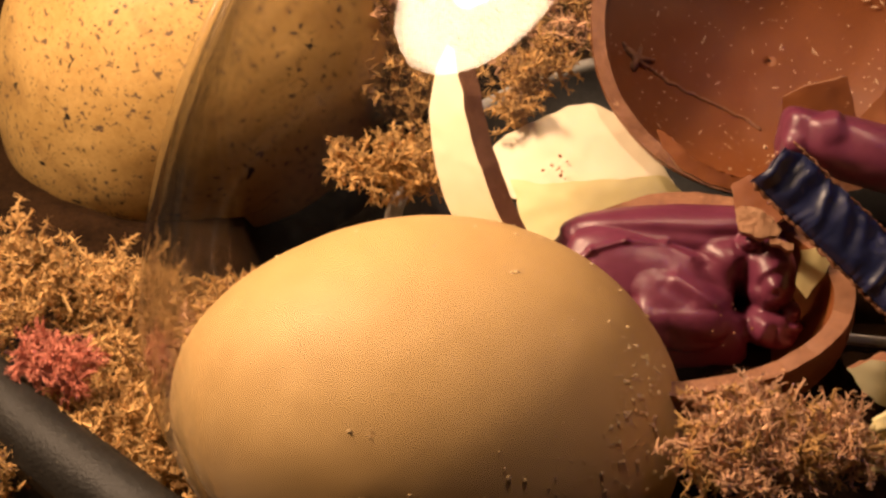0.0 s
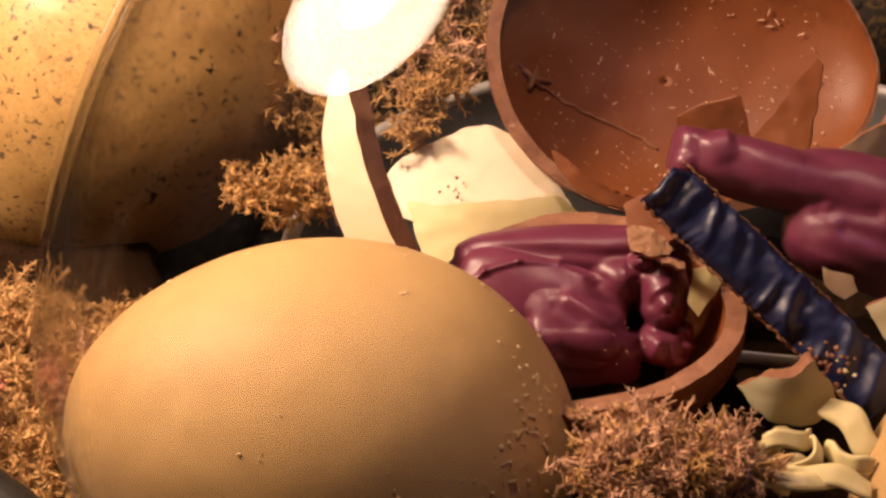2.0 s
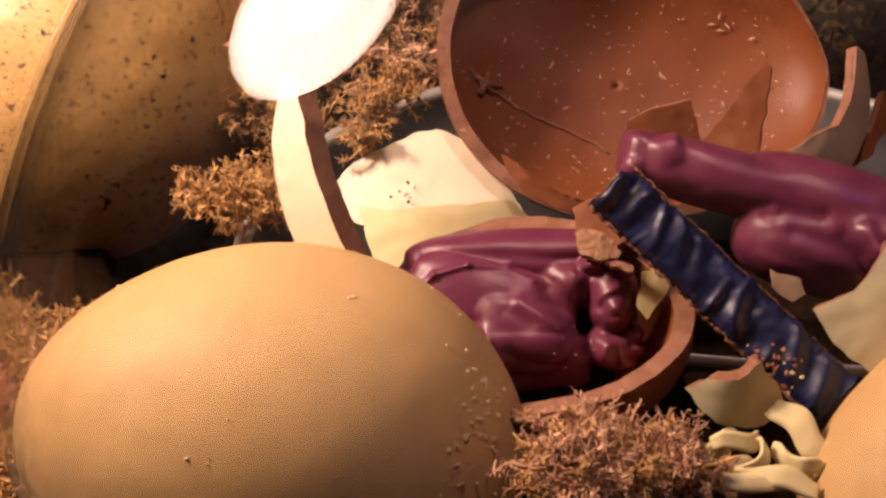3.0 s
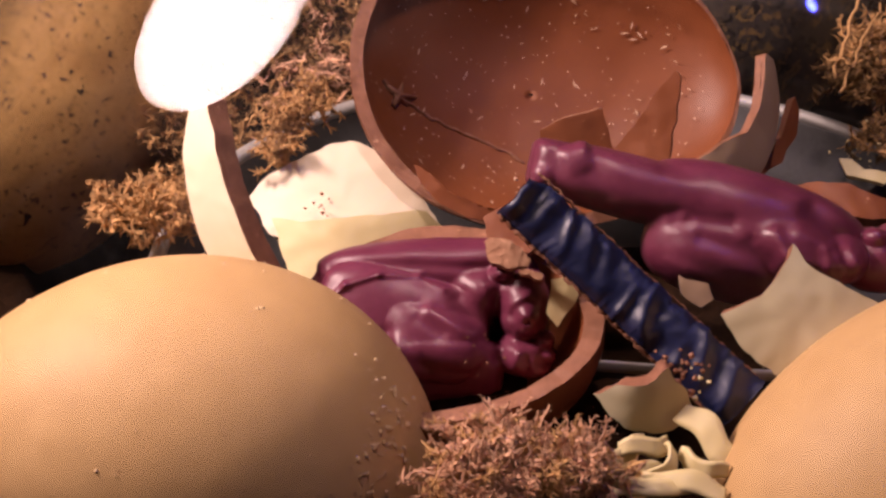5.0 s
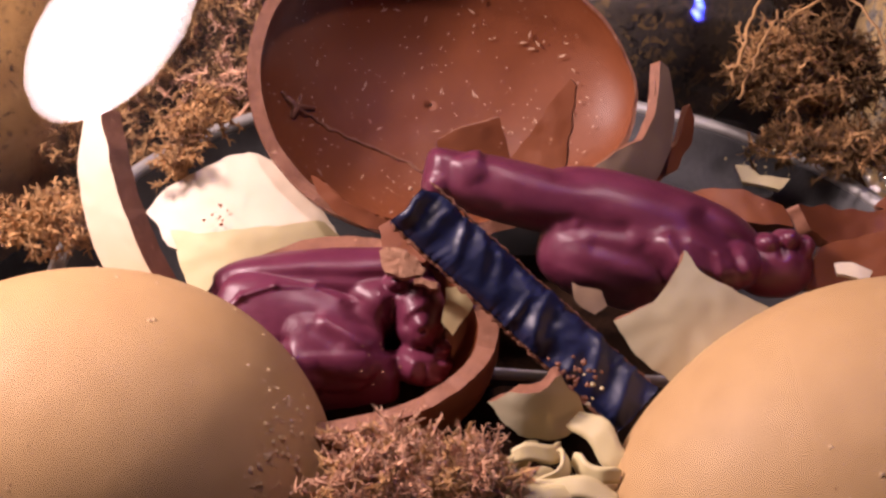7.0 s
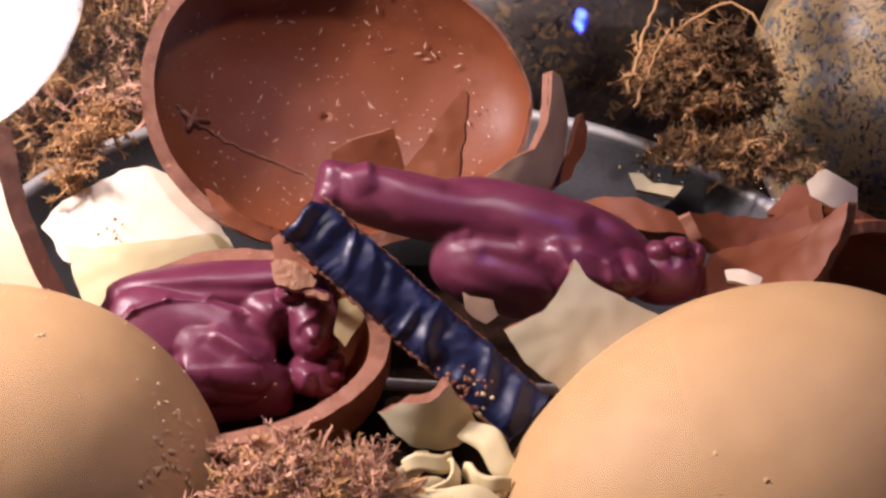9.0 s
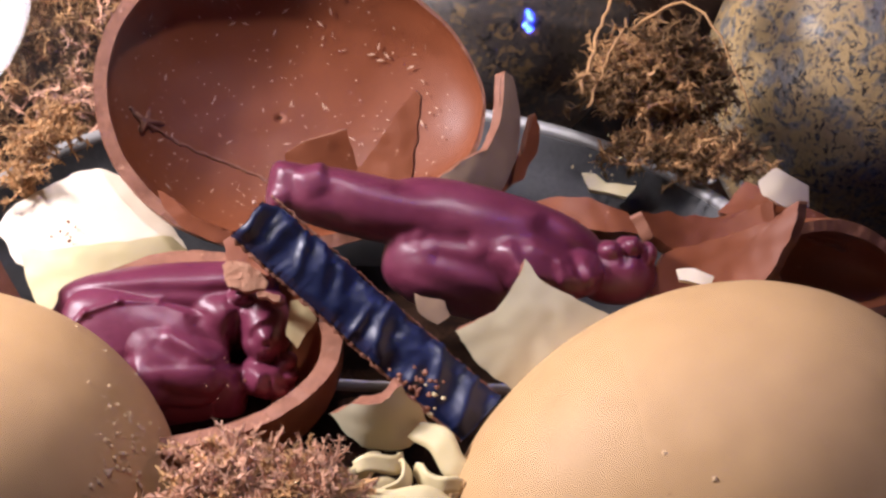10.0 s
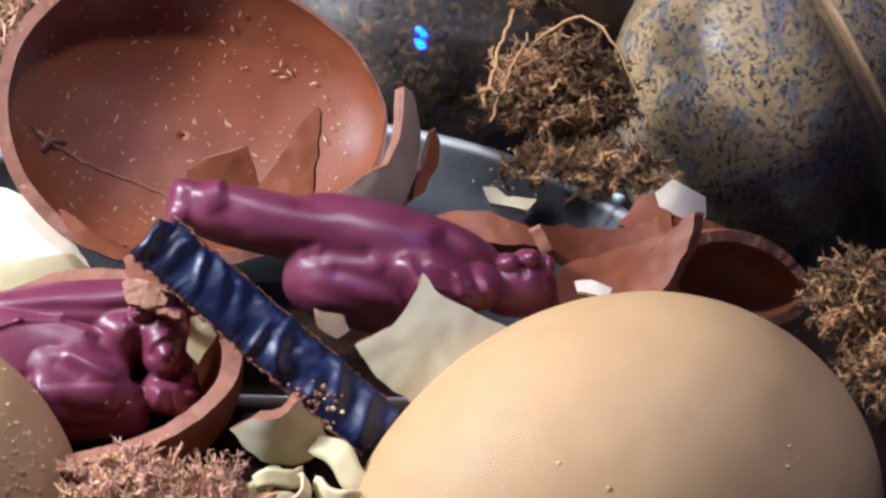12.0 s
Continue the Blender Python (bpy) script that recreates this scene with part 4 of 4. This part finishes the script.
for k, (x, y, z, length, width, curl, rx, ry, rz) in enumerate((
        (0.0039, -0.0724, 0.0609, 0.014, 0.004, 2.2, 50, 10, 30), (0.0073, -0.0776, 0.0607, 0.012, 0.003, 2.8, 60, -20, 60), (0.0006, -0.0797, 0.0589, 0.016, 0.005, 1.2, 40, 5, 10),
        (0.0095, -0.0824, 0.0595, 0.018, 0.005, 0.8, 30, 0, -8), (-0.0027, -0.0834, 0.0586, 0.014, 0.004, 1.6, 50, 15, 5), (0.0153, -0.0689, 0.0621, 0.016, 0.006, 0.7, 45, 20, -40),
        (0.0028, -0.0844, 0.0595, 0.02, 0.004, 0.6, 20, 0, 12), (0.0130, -0.0773, 0.0603, 0.012, 0.004, 1.8, 70, 0, -30), (-0.0016, -0.0733, 0.0590, 0.014, 0.0045, 1.0, 55, -5, 40))):
    shaving(pose(x, y, z, rx, ry, rz), length, width, curl, k, "thin curled cream chocolate shaving under the blue strip")


def crumbs(name, at, count, spread, size, seed, material, label):
    """A sprinkle of tiny angular crumbs lying together."""
    rnd, vs, fs = random.Random(seed), [], []
    for k in range(count):
        c = Vector((rnd.gauss(0, spread), rnd.gauss(0, spread), 0))
        q, r = len(vs), size * rnd.uniform(0.5, 1.5)
        turn = rnd.uniform(0, 6.3)
        for a in range(5):
            t = turn + a * 1.2566
            vs.append(c + Vector((r * math.cos(t) * rnd.uniform(0.6, 1.3), r * math.sin(t) * rnd.uniform(0.6, 1.3), 0)))
        vs += [c + Vector((0, 0, r * 0.8)), c - Vector((0, 0, r * 0.5))]
        fs += [(q + a, q + (a + 1) % 5, q + 5) for a in range(5)] + [(q + (a + 1) % 5, q + a, q + 6) for a in range(5)]
    ob = tagged(new(name, mesh_of(name, vs, fs, material, smooth=False)), label, "crumbs", kind="stuff")
    ob.matrix_basis = at
    return ob


crumbs("crumbs", facing(-0.0703, 0.0133, 0.0615, -18, 0), 9, 0.0016, 0.0004, 81, MILK, "dark crumbs stuck on the white shell piece")
crumbs("crumbs", facing(0.0542, 0.0286, 0.0752, -20, 0), 16, 0.004, 0.0004, 84, CREAM, "pale crumbs on the dish")
crumbs("crumbs", facing(-0.0320, -0.0422, 0.0600, 10, 0), 8, 0.003, 0.0003, 85, MILK_EDGE, "light brown crumbs on the purple figure")
crumbs("crumbs", facing(0.0094, -0.0576, 0.0695, 10, 0), 26, 0.0024, 0.0006, 86, MILK_EDGE, "light brown crumbs at the edge of the blue strip")
crumbs("crumbs", facing(0.0122, -0.0597, 0.0681, 10, 0), 8, 0.0022, 0.0005, 87, CREAM, "cream crumbs at the edge of the blue strip")
crumbs("crumbs", facing(-0.0241, -0.0121, 0.0832, 0, 0), 14, 0.0013, 0.0004, 88, CRUMB, "pale crumbs at the end of the purple figure")


# ---- straw and moss ----
def straw(points, radius, seed, label):
    v, f = tube(points, radius, 6, 0.2, seed)
    return tagged(new("straw", mesh_of("straw", v, f, MOSS)), label, "straw", "straws")


def strand_path(a, b, sag, n=14, seed=0):
    a, b, r = Vector(a), Vector(b), random.Random(seed)
    return [a.lerp(b, i / (n - 1)) + Vector((0, 0, sag * math.sin(math.pi * i / (n - 1)))) + Vector((r.uniform(-1, 1), r.uniform(-1, 1), r.uniform(-1, 1))) * 0.0006 for i in range(n)]


straw(strand_path((0.0613, 0.0671, 0.0949), (0.0876, 0.0373, 0.0873), 0.016), (0.0004, 0.0002), 61, "thin curved straw reaching over the back moss")
straw(strand_path((0.0504, 0.0697, 0.0752), (0.0573, 0.0888, 0.0931), 0.001, seed=2), (0.0006, 0.0004), 62, "pale dry straw standing in the moss")
straw(strand_path((0.0526, 0.0680, 0.0722), (0.0618, 0.0861, 0.0883), 0.001, seed=3), (0.0004, 0.0003), 63, "pale dry straw standing in the moss")
straw(strand_path((0.0495, 0.0717, 0.0789), (0.0538, 0.0708, 0.0780), 0.001, seed=4), (0.0005, 0.0003), 64, "pale dry straw standing in the moss")
straw(strand_path((-0.0751, 0.1016, 0.0560), (-0.0813, 0.1263, 0.0620), 0.001, seed=5), (0.0003, 0.0002), 65, "thin brown stalk in the back moss")


def tuft(label, *heaps, seed=0, mix=((MOSS, 1.0),)):
    """A tuft of fibres over the heaps given, flaky bits below and finer curls on top."""
    out = []
    for k, (cx, cy, cz, rx, ry, rz, count, size) in enumerate(heaps):
        for i, (material, share) in enumerate(mix):
            place = heap(cx, cy, cz, rx, ry, rz)
            out.append((sprigs(int(count * share * 0.24), place, 0.0070 * size, 0.00058 * size, seed + 7 * k + i), material))
    return moss("moss_tuft", out, label)


tuft("pinkish-brown dried moss between the caramel eggs", (-0.0225, -0.0830, 0.0585, 0.0165, 0.010, 0.0055, 1400, 1.15), (-0.0275, -0.0880, 0.0570, 0.011, 0.009, 0.006, 700, 1.15), (-0.0108, -0.0795, 0.0600, 0.007, 0.005, 0.005, 300, 0.9), (-0.0290, -0.0754, 0.0618, 0.012, 0.003, 0.004, 220, 0.8), seed=100, mix=((MOSS_PINK, 0.8), (MOSS, 0.3)))
tuft("mound of straw-brown dried moss behind the glass", (-0.084, 0.115, 0.010, 0.055, 0.03, 0.065, 8000, 1.5), (-0.03, 0.13, 0.01, 0.05, 0.03, 0.05, 3000, 1.5), seed=120, mix=((MOSS, 0.75), (MOSS_PINK, 0.15), (MOSS_DARK, 0.25)))
tuft("thick straw-coloured dried moss with a reddish patch", (-0.195, -0.022, 0.004, 0.055, 0.042, 0.030, 9000, 1.0), (-0.160, -0.055, 0.004, 0.03, 0.03, 0.022, 3500, 1.0), seed=140)
tuft("small reddish patch of dyed moss in the straw moss", (-0.1733, -0.0451, 0.0308, 0.010, 0.007, 0.006, 900, 0.8), seed=150, mix=((MOSS_RED, 1.0),))
tuft("straw moss pressed against the inside of the glass", (-0.136, -0.030, 0.020, 0.014, 0.022, 0.022, 2200, 0.9), seed=160, mix=((MOSS, 0.8), (MOSS_PINK, 0.3)))
tuft("loose tuft of straw moss over the rim of the dish", (-0.1101, 0.0011, 0.0584, 0.011, 0.007, 0.008, 700, 1.1), (-0.1023, 0.0133, 0.0571, 0.006, 0.006, 0.006, 300, 1.1), seed=170)
tuft("thin strand of straw moss hanging over the dish rim", (-0.0821, 0.0245, 0.0659, 0.0025, 0.003, 0.004, 160, 1.1), (-0.0800, 0.0297, 0.0708, 0.003, 0.003, 0.004, 170, 1.1), (-0.0762, 0.0364, 0.0742, 0.004, 0.003, 0.003, 170, 1.1), seed=180)
tuft("brown dried moss heaped at the back of the glass", (0.0714, 0.0926, 0.0580, 0.018, 0.014, 0.02, 2200, 1.3), (0.0627, 0.1067, 0.0852, 0.004, 0.004, 0.018, 400, 1.5), (0.0769, 0.0682, 0.0563, 0.02, 0.008, 0.006, 900, 1.1), seed=190, mix=((MOSS_DARK, 0.7), (MOSS, 0.45)))
tuft("olive-brown moss beside the broken cup", (0.1300, -0.0180, 0.0690, 0.008, 0.008, 0.013, 1200, 1.2), (0.1345, -0.0320, 0.0590, 0.006, 0.01, 0.012, 900, 1.2), seed=200, mix=((MOSS_DARK, 0.5), (MOSS, 0.6)))
